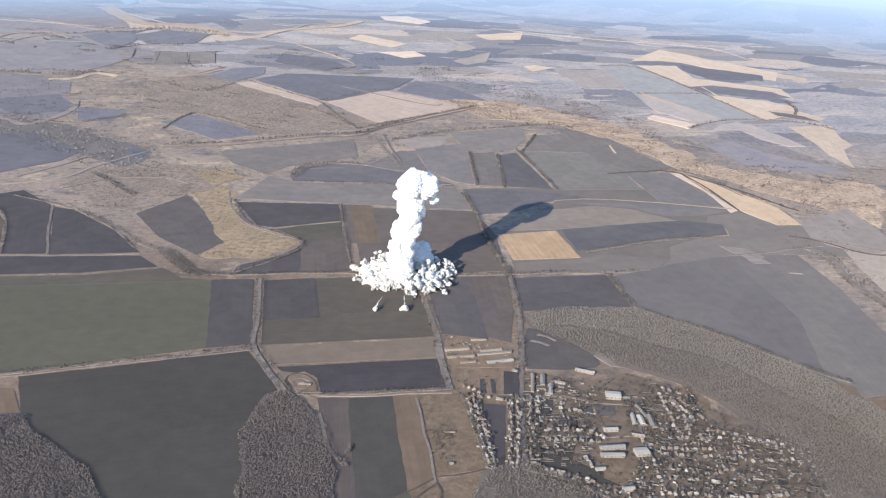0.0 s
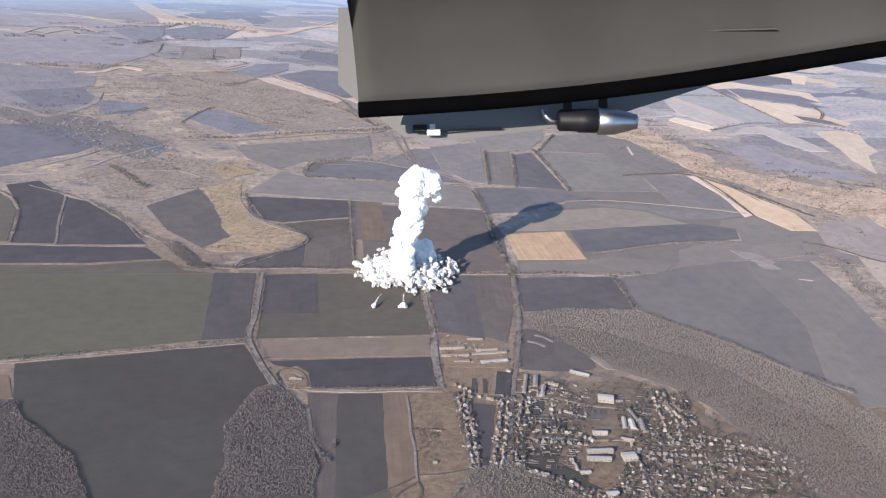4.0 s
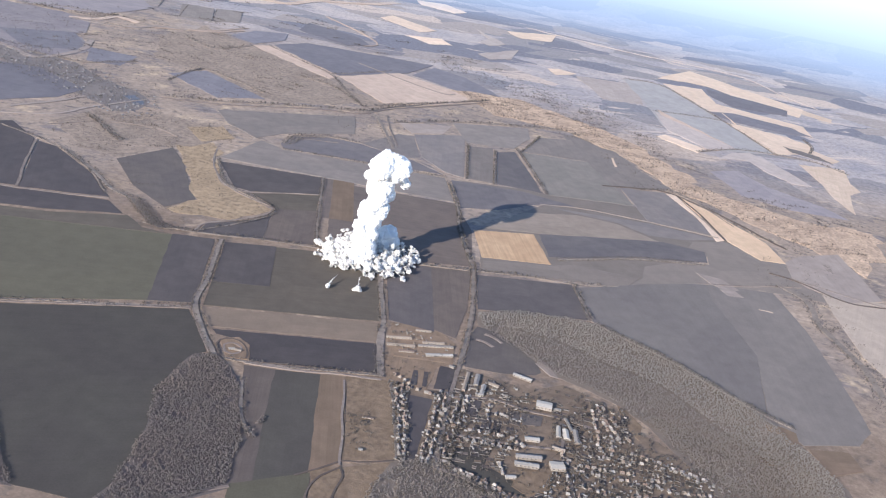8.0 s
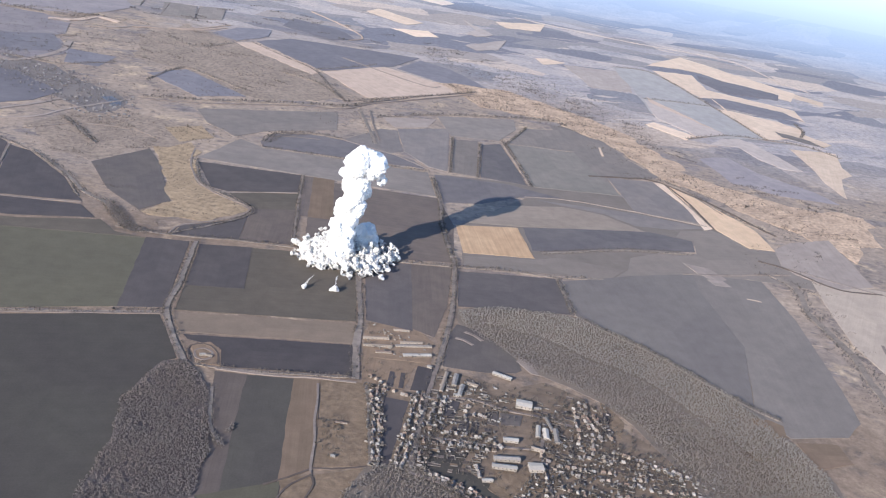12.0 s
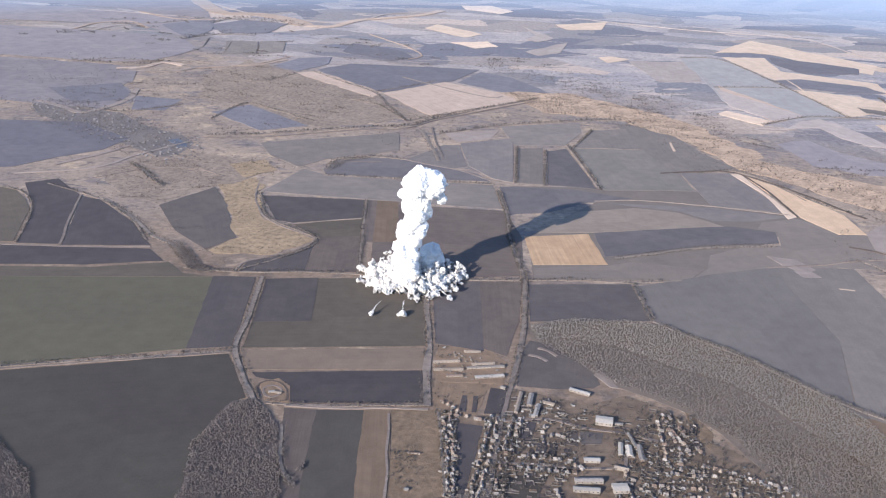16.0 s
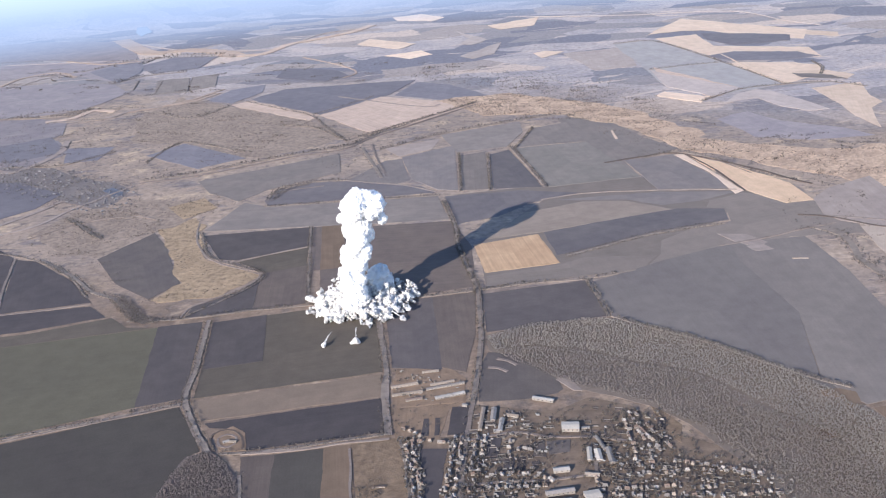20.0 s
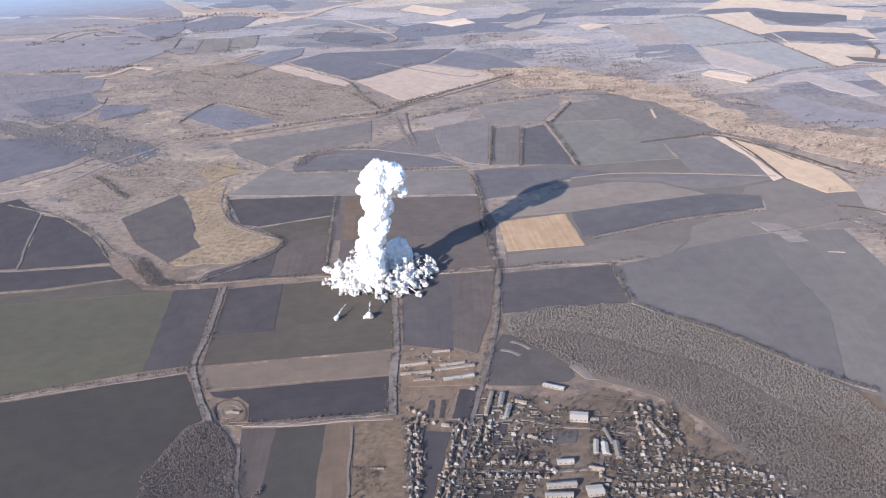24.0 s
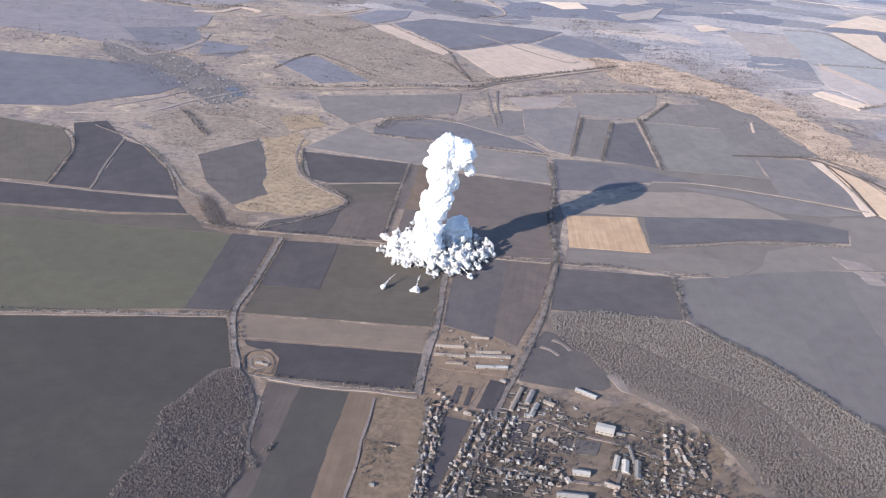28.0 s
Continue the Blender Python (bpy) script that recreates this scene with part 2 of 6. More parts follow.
    # Blends into the hazed tones towards the far north and east.
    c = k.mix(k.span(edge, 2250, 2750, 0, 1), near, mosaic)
    c = k.value(c, k.span(k.noise(0.3, 3, 0.7), 0.3, 0.7, 0.9, 1.1))
    c = k.value(c, k.span(k.noise(0.085, 4, 0.65), 0.35, 0.65, 0.82, 1.17))
    return k.done(c)


def plain(name, a, b, rough=0.8, scale=0.6, metal=0.0):
    k = Nodes(name, rough)
    k.bsdf.inputs["Metallic"].default_value = metal
    c = k.mix(k.span(k.noise(scale, 5, 0.65), 0.3, 0.7, 0, 1), a, b)
    info = k.n.new("ShaderNodeObjectInfo")
    c = k.value(c, k.span(info.outputs["Random"], 0, 1, 0.8, 1.15))
    return k.done(c)


def twigs(name, a, b, c):
    """Bare branches: a tone of its own for each crown."""
    k = Nodes(name, 0.9)
    geo = k.n.new("ShaderNodeNewGeometry")
    colour = k.mix(geo.outputs["Random Per Island"], a, b)
    colour = k.mix(k.span(k.noise(0.012, 4, 0.6), 0.42, 0.6, 0, 0.8), colour, c)
    return k.done(colour)


BARE = twigs("bare_branches", (0.128, 0.113, 0.102), (0.265, 0.235, 0.208), (0.215, 0.188, 0.163))
BARE_PALE = twigs("pale_bare_branches", (0.16, 0.147, 0.132), (0.315, 0.288, 0.255), (0.26, 0.233, 0.20))
BARE_DARK = twigs("dark_bare_branches", (0.105, 0.093, 0.088), (0.240, 0.212, 0.196), (0.195, 0.166, 0.148))
BARE_BELT = twigs("belt_branches", (0.055, 0.050, 0.046), (0.17, 0.15, 0.133), (0.12, 0.102, 0.088))
SHRUB = twigs("dry_shrub", (0.06, 0.052, 0.045), (0.17, 0.14, 0.11), (0.11, 0.09, 0.072))
WALL = plain("whitewashed_wall", (0.235, 0.205, 0.175), (0.37, 0.33, 0.285))
ROOF_GREY = plain("grey_slate_roof", (0.20, 0.18, 0.163), (0.31, 0.282, 0.255))
ROOF_WHITE = plain("white_sheet_roof", (0.27, 0.25, 0.225), (0.41, 0.385, 0.35), 0.6, 0.12)
ROOF_PALE = plain("weathered_pale_roof", (0.31, 0.282, 0.25), (0.48, 0.445, 0.395), 0.65)
ROOF_CREAM = plain("cream_flat_roof", (0.44, 0.395, 0.335), (0.56, 0.51, 0.43))
ROOF_TAN = plain("tan_asbestos_roof", (0.26, 0.212, 0.168), (0.38, 0.315, 0.25))
ROOF_RUST = plain("rusty_sheet_roof", (0.15, 0.115, 0.095), (0.24, 0.18, 0.145))
ROOF_DARK = plain("dark_slate_roof", (0.13, 0.125, 0.125), (0.22, 0.205, 0.20))
FAR_ROOFS = twigs("far_village_roofs", (0.13, 0.12, 0.12), (0.36, 0.34, 0.33), (0.22, 0.20, 0.195))
SHED_MIX = twigs("weathered_shed_sheet", (0.09, 0.08, 0.07), (0.42, 0.40, 0.37), (0.22, 0.185, 0.15))
BRICK_TONE = plain("sooty_brick", (0.22, 0.13, 0.10), (0.30, 0.19, 0.15))
GLASS_DARK = plain("dark_window_glass", (0.03, 0.035, 0.04), (0.05, 0.055, 0.06), 0.15)
POND_WATER = plain("dark_pond_water", (0.11, 0.125, 0.16), (0.16, 0.175, 0.21), 0.7, 0.05)
WATER = plain("pale_lake_water", (0.20, 0.26, 0.31), (0.26, 0.31, 0.35), 0.1, 0.01)

# ---- shared builders ----
# CENTRE and EYE_LEVEL: about the middle of the camera's path.
CENTRE = Vector((100, 60))
BRIM, SPAN, EYE_LEVEL = 4200.0, 680.0, 509.0


def lay(x, y, z=0.0):
    """A place on the land. Past the brim it is drawn in and bent up to fit the camera's view."""
    d = Vector((x, y)) - CENTRE
    far = d.length
    if far <= BRIM:
        return Vector((x, y, z))
    near = BRIM + SPAN * (1 - math.exp(-(far - BRIM) / SPAN))
    p = CENTRE + d * (near / far)
    return Vector((p.x, p.y, z + EYE_LEVEL * (1 - near / far)))


def lift(x, y):
    return 0.0005 * max(0.0, math.hypot(x - 100, y - 60) - 1400)


def mesh_object(name, verts, faces, material, parent=None, label="", smooth=False):
    data = bpy.data.meshes.new(name)
    data.from_pydata(verts, [], faces)
    if material:
        data.materials.append(material)
    if smooth:
        data.shade_smooth()
    data.update()
    ob = new(name, data)
    ob.parent = parent
    return tagged(ob, label) if label else ob


def part(name, bm, material, parent, label=""):
    data = bpy.data.meshes.new(name)
    bm.to_mesh(data)
    bm.free()
    data.materials.append(material)
    ob = new(name, data)
    ob.parent = parent
    return tagged(ob, label) if label else ob


def resampled(pts, step, closed=True):
    out = []
    n = len(pts)
    for i in range(n if closed else n - 1):
        a, b = Vector(pts[i]), Vector(pts[(i + 1) % n])
        k = max(1, int((b - a).length / step))
        out += [a.lerp(b, j / k) for j in range(k)]
    if not closed:
        out.append(Vector(pts[-1]))
    return out


def wobble(p, size, reach):
    return p + Vector((noise.noise((p.x / reach, p.y / reach, 3.1)), noise.noise((p.x / reach, p.y / reach, 9.7)))) * size


field_count = [0]


def field(name, material, label, pts, layer):
    """One worked field: a thin slab of earth with slightly uneven edges, its grain along the longest side."""
    field_count[0] += 1
    level = 0.05 + 0.25 * layer + 0.002 * (field_count[0] % 110)
    n = len(pts)
    edges = [Vector(pts[(i + 1) % n]) - Vector(pts[i]) for i in range(n)]
    e = max(edges, key=lambda v: v.length)
    mid = sum((Vector(p) for p in pts), Vector((0, 0))) / n
    m = Matrix.Translation((mid.x, mid.y, 0)) @ Matrix.Rotation(math.atan2(e.y, e.x), 4, "Z")
    inv = m.inverted()
    step = max(9.0, sum(v.length for v in edges) / 140)
    ring = [wobble(p, 0.6, 19.0) if name == "garden_plot" else wobble(p, 20.0, 45.0) if name in ("valley_grass", "hill_grass") else wobble(p, 1.3 + 0.0045 * max(0.0, p.length - 1500), 19.0 + 0.012 * max(0.0, p.length - 1500)) for p in resampled(pts, step)]
    top = [inv @ lay(p.x, p.y, level + lift(p.x, p.y)) for p in ring]
    low = [v - Vector((0, 0, level + 0.1)) for v in top]
    k = len(ring)
    faces = [list(range(k))] + [[i, (i + 1) % k, k + (i + 1) % k, k + i][::-1] for i in range(k)]
    data = bpy.data.meshes.new(name)
    data.from_pydata(top + low, [], faces)
    data.materials.append(material)
    bm = bmesh.new()
    bm.from_mesh(data)
    bmesh.ops.recalc_face_normals(bm, faces=bm.faces)
    if bm.faces[0] and max(bm.faces, key=lambda f: len(f.verts)).normal.z < 0:
        bmesh.ops.reverse_faces(bm, faces=bm.faces)
    bm.to_mesh(data)
    bm.free()
    ob = new(name, data)
    ob.matrix_world = m
    return tagged(ob, label, "field", "fields of the plain", "structure")


def smooth_line(pts, step):
    """A soft line through the points."""
    p = [Vector(q) for q in pts]
    p = [p[0] * 2 - p[1]] + p + [p[-1] * 2 - p[-2]]
    out = []
    for i in range(1, len(p) - 2):
        a, b, c, d = p[i - 1:i + 3]
        k = max(2, int((c - b).length / step))
        for j in range(k):
            t = j / k
            out.append(0.5 * ((2 * b) + (c - a) * t + (2 * a - 5 * b + 4 * c - d) * t * t + (3 * b - a - 3 * c + d) * t ** 3))
    out.append(p[-2])
    return out


def strip(name, material, label, pts, width):
    """A road or track, a little uneven in width."""
    field_count[0] += 1
    line = smooth_line(pts, 10.0)
    left, right = [], []
    for i, p in enumerate(line):
        d = (line[min(i + 1, len(line) - 1)] - line[max(i - 1, 0)]).normalized()
        side = Vector((-d.y, d.x)) * width * 0.5 * (1 + 0.35 * noise.noise((p.x / 13, p.y / 13, 5)))
        q = wobble(p, 1.5, 30)
        for store, s in ((left, 1), (right, -1)):
            w = q + side * s
            store.append(lay(w.x, w.y, 0.8 + 0.002 * (field_count[0] % 110) + lift(w.x, w.y)))
    verts = left + right + [v - Vector((0, 0, 1.1)) for v in left + right]
    n = len(line)
    faces = []
    for i in range(n - 1):
        faces += [(i, n + i, n + i + 1, i + 1), (i, i + 1, 2 * n + i + 1, 2 * n + i), (n + i + 1, n + i, 3 * n + i, 3 * n + i + 1)]
    ob = mesh_object(name, verts, faces, material)
    return tagged(ob, label, "road", "tracks and roads", "structure")


def bare_tree(seed, tufts=15):
    """A small leafless tree: a tapering stem, limbs and an uneven crown of twig tufts. Height 1."""
    r = np.random.RandomState(seed)
    v, f = [], []

    def limb(a, b, w0, w1):
        a, b = np.array(a, float), np.array(b, float)
        k = len(v)
        for p, w in ((a, w0), (b, w1)):
            for j in range(3):
                v.append(p + w * np.array((math.cos(2.1 * j), math.sin(2.1 * j), 0)))
        for j in range(3):
            f.append((k + j, k + (j + 1) % 3, k + 3 + (j + 1) % 3))
            f.append((k + j, k + 3 + (j + 1) % 3, k + 3 + j))

    limb((0, 0, 0), (0.02, 0.01, 0.5), 0.045, 0.025)
    for j in range(2):
        a = r.uniform(0, 6.28)
        limb((0, 0, 0.32), (0.24 * math.cos(a), 0.24 * math.sin(a), 0.72), 0.025, 0.01)
    wide = r.uniform(0.36, 0.52)
    for j in range(tufts):
        d = r.normal(size=3)
        d /= np.linalg.norm(d)
        c = np.array((0, 0, 0.62)) + d * np.array((wide, wide, 0.36)) * r.uniform(0.35, 1.0)
        k = len(v)
        axes = r.normal(size=(3, 3))
        size = r.uniform(0.13, 0.24)
        for q in range(3):
            v.append(c + axes[q] / np.linalg.norm(axes[q]) * size)
        f.append((k, k + 1, k + 2))
    return np.array(v), np.array(f)


TREES = [bare_tree(s) for s in range(10)]
SHRUBS = [bare_tree(40 + s, 9) for s in range(6)]


def plant(name, label, spots, low, high, material, stock, squat=1.0, category="trees"):
    """Many small trees on the given spots, as one mesh."""
    r = np.random.RandomState(len(spots) * 7 + 3)
    vs, fs, base = [], [], 0
    for x, y in spots:
        v, f = stock[r.randint(len(stock))]
        a, s = r.uniform(0, 6.28), r.uniform(low, high)
        c, q = math.cos(a) * s, math.sin(a) * s
        p = lay(float(x), float(y), 0.35 + lift(x, y))
        w = np.empty_like(v)
        w[:, 0] = v[:, 0] * c - v[:, 1] * q + p.x
        w[:, 1] = v[:, 0] * q + v[:, 1] * c + p.y
        w[:, 2] = v[:, 2] * s * squat + p.z
        vs.append(w), fs.append(f + base)
        base += len(v)
    v, f = np.concatenate(vs), np.concatenate(fs)
    data = bpy.data.meshes.new(name)
    data.vertices.add(len(v))
    data.vertices.foreach_set("co", v.astype(np.float32).ravel())
    data.loops.add(len(f) * 3)
    data.loops.foreach_set("vertex_index", f.astype(np.int32).ravel())
    data.polygons.add(len(f))
    data.polygons.foreach_set("loop_start", np.arange(0, len(f) * 3, 3, dtype=np.int32))
    data.materials.append(material)
    data.update(calc_edges=True)
    return tagged(new(name, data), label, category, "", "stuff")


def inside(pts, x, y):
    hit = np.zeros(len(x), bool)
    n = len(pts)
    for i in range(n):
        (x1, y1), (x2, y2) = pts[i], pts[(i + 1) % n]
        if y1 != y2:
            cross = ((y1 > y) != (y2 > y)) & (x < (x2 - x1) * (y - y1) / (y2 - y1) + x1)
            hit ^= cross
    return hit


def scattered(pts, count, seed):
    r = np.random.RandomState(seed)
    xs, ys = [p[0] for p in pts], [p[1] for p in pts]
    x, y = r.uniform(min(xs), max(xs), count * 6), r.uniform(min(ys), max(ys), count * 6)
    ok = inside(pts, x, y)
    return np.c_[x[ok], y[ok]][:count]


def widened(pts, out):
    """The outline pushed outwards."""
    p = [Vector(q) for q in pts]
    n = len(p)
    turn = sum(p[i].x * p[(i + 1) % n].y - p[(i + 1) % n].x * p[i].y for i in range(n))
    ring = []
    for i in range(n):
        d = ((p[i] - p[i - 1]).normalized() + (p[(i + 1) % n] - p[i]).normalized()).normalized()
        ring.append(p[i] + Vector((d.y, -d.x)) * (out if turn > 0 else -out))
    return [(q.x, q.y) for q in ring]


def wood(name, label, pts, spacing, height, branches):
    if name == "bare_wood":
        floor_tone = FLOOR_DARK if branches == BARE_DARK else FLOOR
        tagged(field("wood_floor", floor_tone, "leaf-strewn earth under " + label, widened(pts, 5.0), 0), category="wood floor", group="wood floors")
        pts = widened(pts, 1.0)
    r = np.random.RandomState(int(abs(pts[0][0])))
    xs, ys = [p[0] for p in pts], [p[1] for p in pts]
    gx, gy = np.meshgrid(np.arange(min(xs), max(xs), spacing), np.arange(min(ys), max(ys), spacing))
    x = gx.ravel() + r.uniform(-0.6, 0.6, gx.size) * spacing
    y = gy.ravel() + r.uniform(-0.6, 0.6, gx.size) * spacing
    wx = x + 2.2 * np.sin(y / 17) + 1.6 * np.sin(y / 7.3 + 1)
    keep = inside(pts, wx, y + 2 * np.sin(x / 13))
    thin = np.array([noise.noise((a / 26, b / 26, 0.7)) + 0.5 * noise.noise((a / 9, b / 9, 4.2)) for a, b in zip(x, y)])
    keep &= (thin > -0.5) | (r.uniform(size=x.size) < 0.45)
    return plant(name, label, np.c_[x[keep], y[keep]], height * 0.6, height * 1.25, branches, TREES, 1.0, "wood")


def belt(name, label, pts, spacing, width, height):
    r = np.random.RandomState(int(abs(pts[0][0] + pts[-1][1])))
    strip("grass_verge", VERGE, "pale dry grass verge under " + label, pts, width * 0.45 + 0.8)
    spots = []
    line = smooth_line(pts, spacing)
    for i, p in enumerate(line):
        d = (line[min(i + 1, len(line) - 1)] - line[max(i - 1, 0)]).normalized()
        side = Vector((-d.y, d.x))
        if noise.noise((p.x / 22, p.y / 22, 8.8)) < -0.33 and r.uniform() < 0.8:
            continue
        for s in (-1, 1):
            if r.uniform() < 0.82:
                q = p + side * (s * width * 0.5 + r.normal() * width * 0.14) + d * r.uniform(-1, 1) * spacing
                spots.append((q.x, q.y))
    return plant(name, label, np.array(spots), height * 0.65, height * 1.35, BARE_BELT, TREES, 1.0, "trees")


def scrub(label, pts, count, low=1.2, high=3.8):
    spots = scattered(pts, count, count + len(pts))
    keep = np.array([noise.noise((x / 40, y / 40, 2.2)) > -0.18 for x, y in spots])
    return plant("scrub", label, spots[keep], low, high + 0.001 * float(np.mean(spots[:, 1])), SHRUB, SHRUBS, 0.75, "scrub")


# ---- land ----
def country():
    rings = list(np.linspace(0, 4200, 22)) + [4400, 4650, 5000, 5400, 6000]
    seg = 120
    verts = [Vector((100, 60, 0))]
    for far in rings[1:]:
        for j in range(seg):
            a = 2 * math.pi * j / seg
            verts.append(lay(100 + far * math.cos(a), 60 + far * math.sin(a)))
    faces = [(0, 1 + j, 1 + (j + 1) % seg) for j in range(seg)]
    for i in range(len(rings) - 2):
        a, b = 1 + i * seg, 1 + (i + 1) * seg
        faces += [(a + j, b + j, b + (j + 1) % seg, a + (j + 1) % seg) for j in range(seg)]
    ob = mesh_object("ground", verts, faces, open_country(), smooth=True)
    return tagged(ob, "dry winter steppe and farmland reaching the skyline", "ground", "", "structure")


def skyline():
    """A glowing see-through sheet added as far haze, gathering over the last fields and rising past the horizon."""
    k = Nodes("glowing_haze_sheet", 1.0)
    sep = k.n.new("ShaderNodeSeparateXYZ")
    k.l.new(k.coord.outputs["Object"], sep.inputs[0])
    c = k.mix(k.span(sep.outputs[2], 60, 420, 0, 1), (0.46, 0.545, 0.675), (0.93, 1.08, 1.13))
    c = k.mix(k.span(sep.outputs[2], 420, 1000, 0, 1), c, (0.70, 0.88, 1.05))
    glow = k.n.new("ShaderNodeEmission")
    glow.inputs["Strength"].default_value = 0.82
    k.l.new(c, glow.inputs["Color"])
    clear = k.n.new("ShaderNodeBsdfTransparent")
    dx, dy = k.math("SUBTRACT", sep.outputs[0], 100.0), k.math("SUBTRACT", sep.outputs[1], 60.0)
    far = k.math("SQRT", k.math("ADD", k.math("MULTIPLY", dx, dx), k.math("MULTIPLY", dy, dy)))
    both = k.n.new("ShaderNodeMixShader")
    # Opacity grows with distance, so that the sheet imitates haze.
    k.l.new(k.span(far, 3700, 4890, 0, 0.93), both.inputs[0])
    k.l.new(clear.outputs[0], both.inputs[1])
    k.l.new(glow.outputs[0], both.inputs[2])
    k.l.new(both.outputs[0], k.n["Material Output"].inputs["Surface"])
    seg, verts, faces = 120, [], []
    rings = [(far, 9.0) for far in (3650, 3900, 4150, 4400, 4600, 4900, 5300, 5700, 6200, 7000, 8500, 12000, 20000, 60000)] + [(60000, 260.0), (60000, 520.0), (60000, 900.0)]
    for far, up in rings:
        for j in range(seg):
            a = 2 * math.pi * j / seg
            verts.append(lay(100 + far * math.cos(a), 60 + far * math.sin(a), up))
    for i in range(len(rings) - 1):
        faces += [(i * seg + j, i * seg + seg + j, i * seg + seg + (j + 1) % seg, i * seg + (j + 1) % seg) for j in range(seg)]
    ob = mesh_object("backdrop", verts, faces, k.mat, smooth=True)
    return tagged(ob, "pale blue glowing haze sheet over the far distance", "backdrop", "", "structure")


country()
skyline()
field("fallow_field", FALLOWE, "grey fallow land between valley fields", [(148, 1625), (472, 1660), (628, 1544), (656, 1521), (559, 1413), (431, 1254), (384, 1239), (186, 1212), (182, 1381), (303, 1562)], 0)
field("fallow_field", BROWNM, "grey-brown fallow land beside a valley", [(397, 2116), (487, 2159), (549, 1913), (601, 1810), (479, 1750), (487, 1662), (461, 1674)], 0)
field("stubble_patch", PALE, "bright pale sliver of stubble", [(611, 1242), (632, 1240), (632, 1236), (612, 1239)], 2)
field("stubble_patch", TAN2, "pale tan strip beside a scrub line", [(540, 1351), (579, 1342), (600, 1305), (579, 1287), (555, 1315)], 2)
field("stubble_patch", PALE, "small pale spot on an upland field", [(495, 1980), (500, 1981), (498, 1914), (493, 1913)], 2)
field("bare_ground", TAN, "bare tan earth at a wood edge", [(515, 905), (536, 903), (549, 895), (545, 872), (529, 867), (529, 887), (514, 892)], 2)
field("bare_ground", TAN, "bare tan earth in an open wood", [(481, 832), (504, 835), (502, 821), (480, 818)], 2)
field("bare_ground", TAN2, "tan quarry bank beside a wood", [(249, 961), (259, 970), (267, 958), (274, 934), (265, 936), (256, 950)], 2)
field("bare_ground", DIRT, "worn yard beside cattle sheds", [(68, 985), (93, 998), (133, 990), (149, 971), (146, 928), (79, 924)], 2)
field("fallow_field", FALLOWE, "grey fallow land round a lens-shaped field", [(407, 1240), (539, 1285), (638, 1320), (764, 1316), (806, 1415), (722, 1466), (633, 1526), (515, 1475), (585, 1459), (575, 1399), (461, 1368), (441, 1290)], 0)
field("fallow_field", SOIL3M, "grey fallow strip above a lens-shaped field", [(318, 1559), (501, 1560), (626, 1534), (507, 1480), (439, 1535), (365, 1547)], 0)
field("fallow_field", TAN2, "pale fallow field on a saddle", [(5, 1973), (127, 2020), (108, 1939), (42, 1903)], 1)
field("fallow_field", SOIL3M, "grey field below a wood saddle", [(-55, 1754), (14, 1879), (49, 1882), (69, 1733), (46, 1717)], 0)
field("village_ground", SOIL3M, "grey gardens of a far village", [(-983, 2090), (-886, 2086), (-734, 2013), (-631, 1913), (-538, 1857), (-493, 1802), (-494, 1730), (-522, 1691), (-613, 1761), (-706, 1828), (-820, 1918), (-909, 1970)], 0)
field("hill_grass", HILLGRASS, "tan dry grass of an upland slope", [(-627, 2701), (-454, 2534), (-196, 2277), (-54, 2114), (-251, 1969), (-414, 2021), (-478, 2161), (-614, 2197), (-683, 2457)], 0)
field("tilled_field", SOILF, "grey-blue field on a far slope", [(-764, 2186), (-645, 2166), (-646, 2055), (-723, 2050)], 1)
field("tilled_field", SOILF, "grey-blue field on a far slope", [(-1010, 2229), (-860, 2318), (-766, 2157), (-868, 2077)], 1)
field("hill_grass", HILLGRASS, "tan dry grass above a side valley", [(-598, 1582), (-556, 1689), (-461, 1733), (-342, 1704), (-292, 1679), (-313, 1596), (-369, 1551), (-428, 1437), (-507, 1462)], 0)
field("winter_crop_field", CROP, "broad dull green winter crop field with faint tramlines", [(-672, 1108), (-251, 1163), (-220, 963), (-396, 905), (-515, 871)], 1)
field("tilled_field", SOILC, "dark violet-grey tilled field beside a tree-lined track", [(-252, 1166), (-194, 1172), (-168, 975), (-220, 963)], 1)
field("fallow_strip", OLIVE, "olive-brown fallow strip along a dark field", [(-695, 1142), (-427, 1173), (-328, 1205), (-296, 1171), (-251, 1164), (-672, 1108)], 1)
field("ploughed_field", SOIL2, "wide dark grey ploughed field below a tree belt", [(-411, 889), (-317, 914), (-254, 935), (-169, 957), (-141, 908), (-123, 868), (-136, 859), (-146, 819), (-148, 774), (-140, 721), (-136, 674), (-140, 633), (-150, 604), (-218, 613), (-264, 686), (-314, 749), (-345, 768), (-379, 814)], 1)
field("stubble_patch", TAN, "small tan stubble patch beside a wood", [(-425, 864), (-406, 864), (-381, 817), (-398, 813), (-411, 813)], 1)
field("fallow_field", OLIVE, "olive-grey fallow field crossed by a shadow edge", [(-179, 1167), (33, 1200), (55, 1005), (-63, 987), (-156, 973)], 1)
field("tilled_field", SOILC, "dark tilled rectangle inside a fallow field", [(-179, 1167), (-109, 1179), (-92, 1051), (-162, 1040)], 2)
field("stubble_strip", PINK, "pinkish-tan stubble strip between dark fields", [(-157, 967), (54, 999), (59, 950), (-137, 925)], 1)
field("tilled_strip", SOIL, "long dark tilled strip beside a farm track", [(-131, 920), (58, 947), (66, 880), (-75, 864), (-87, 902), (-123, 911)], 1)
field("farmyard_ground", DIRT, "trampled tan earth of a small fenced farmyard", [(-117, 900), (-98, 910), (-83, 896), (-75, 864), (-102, 864)], 2)
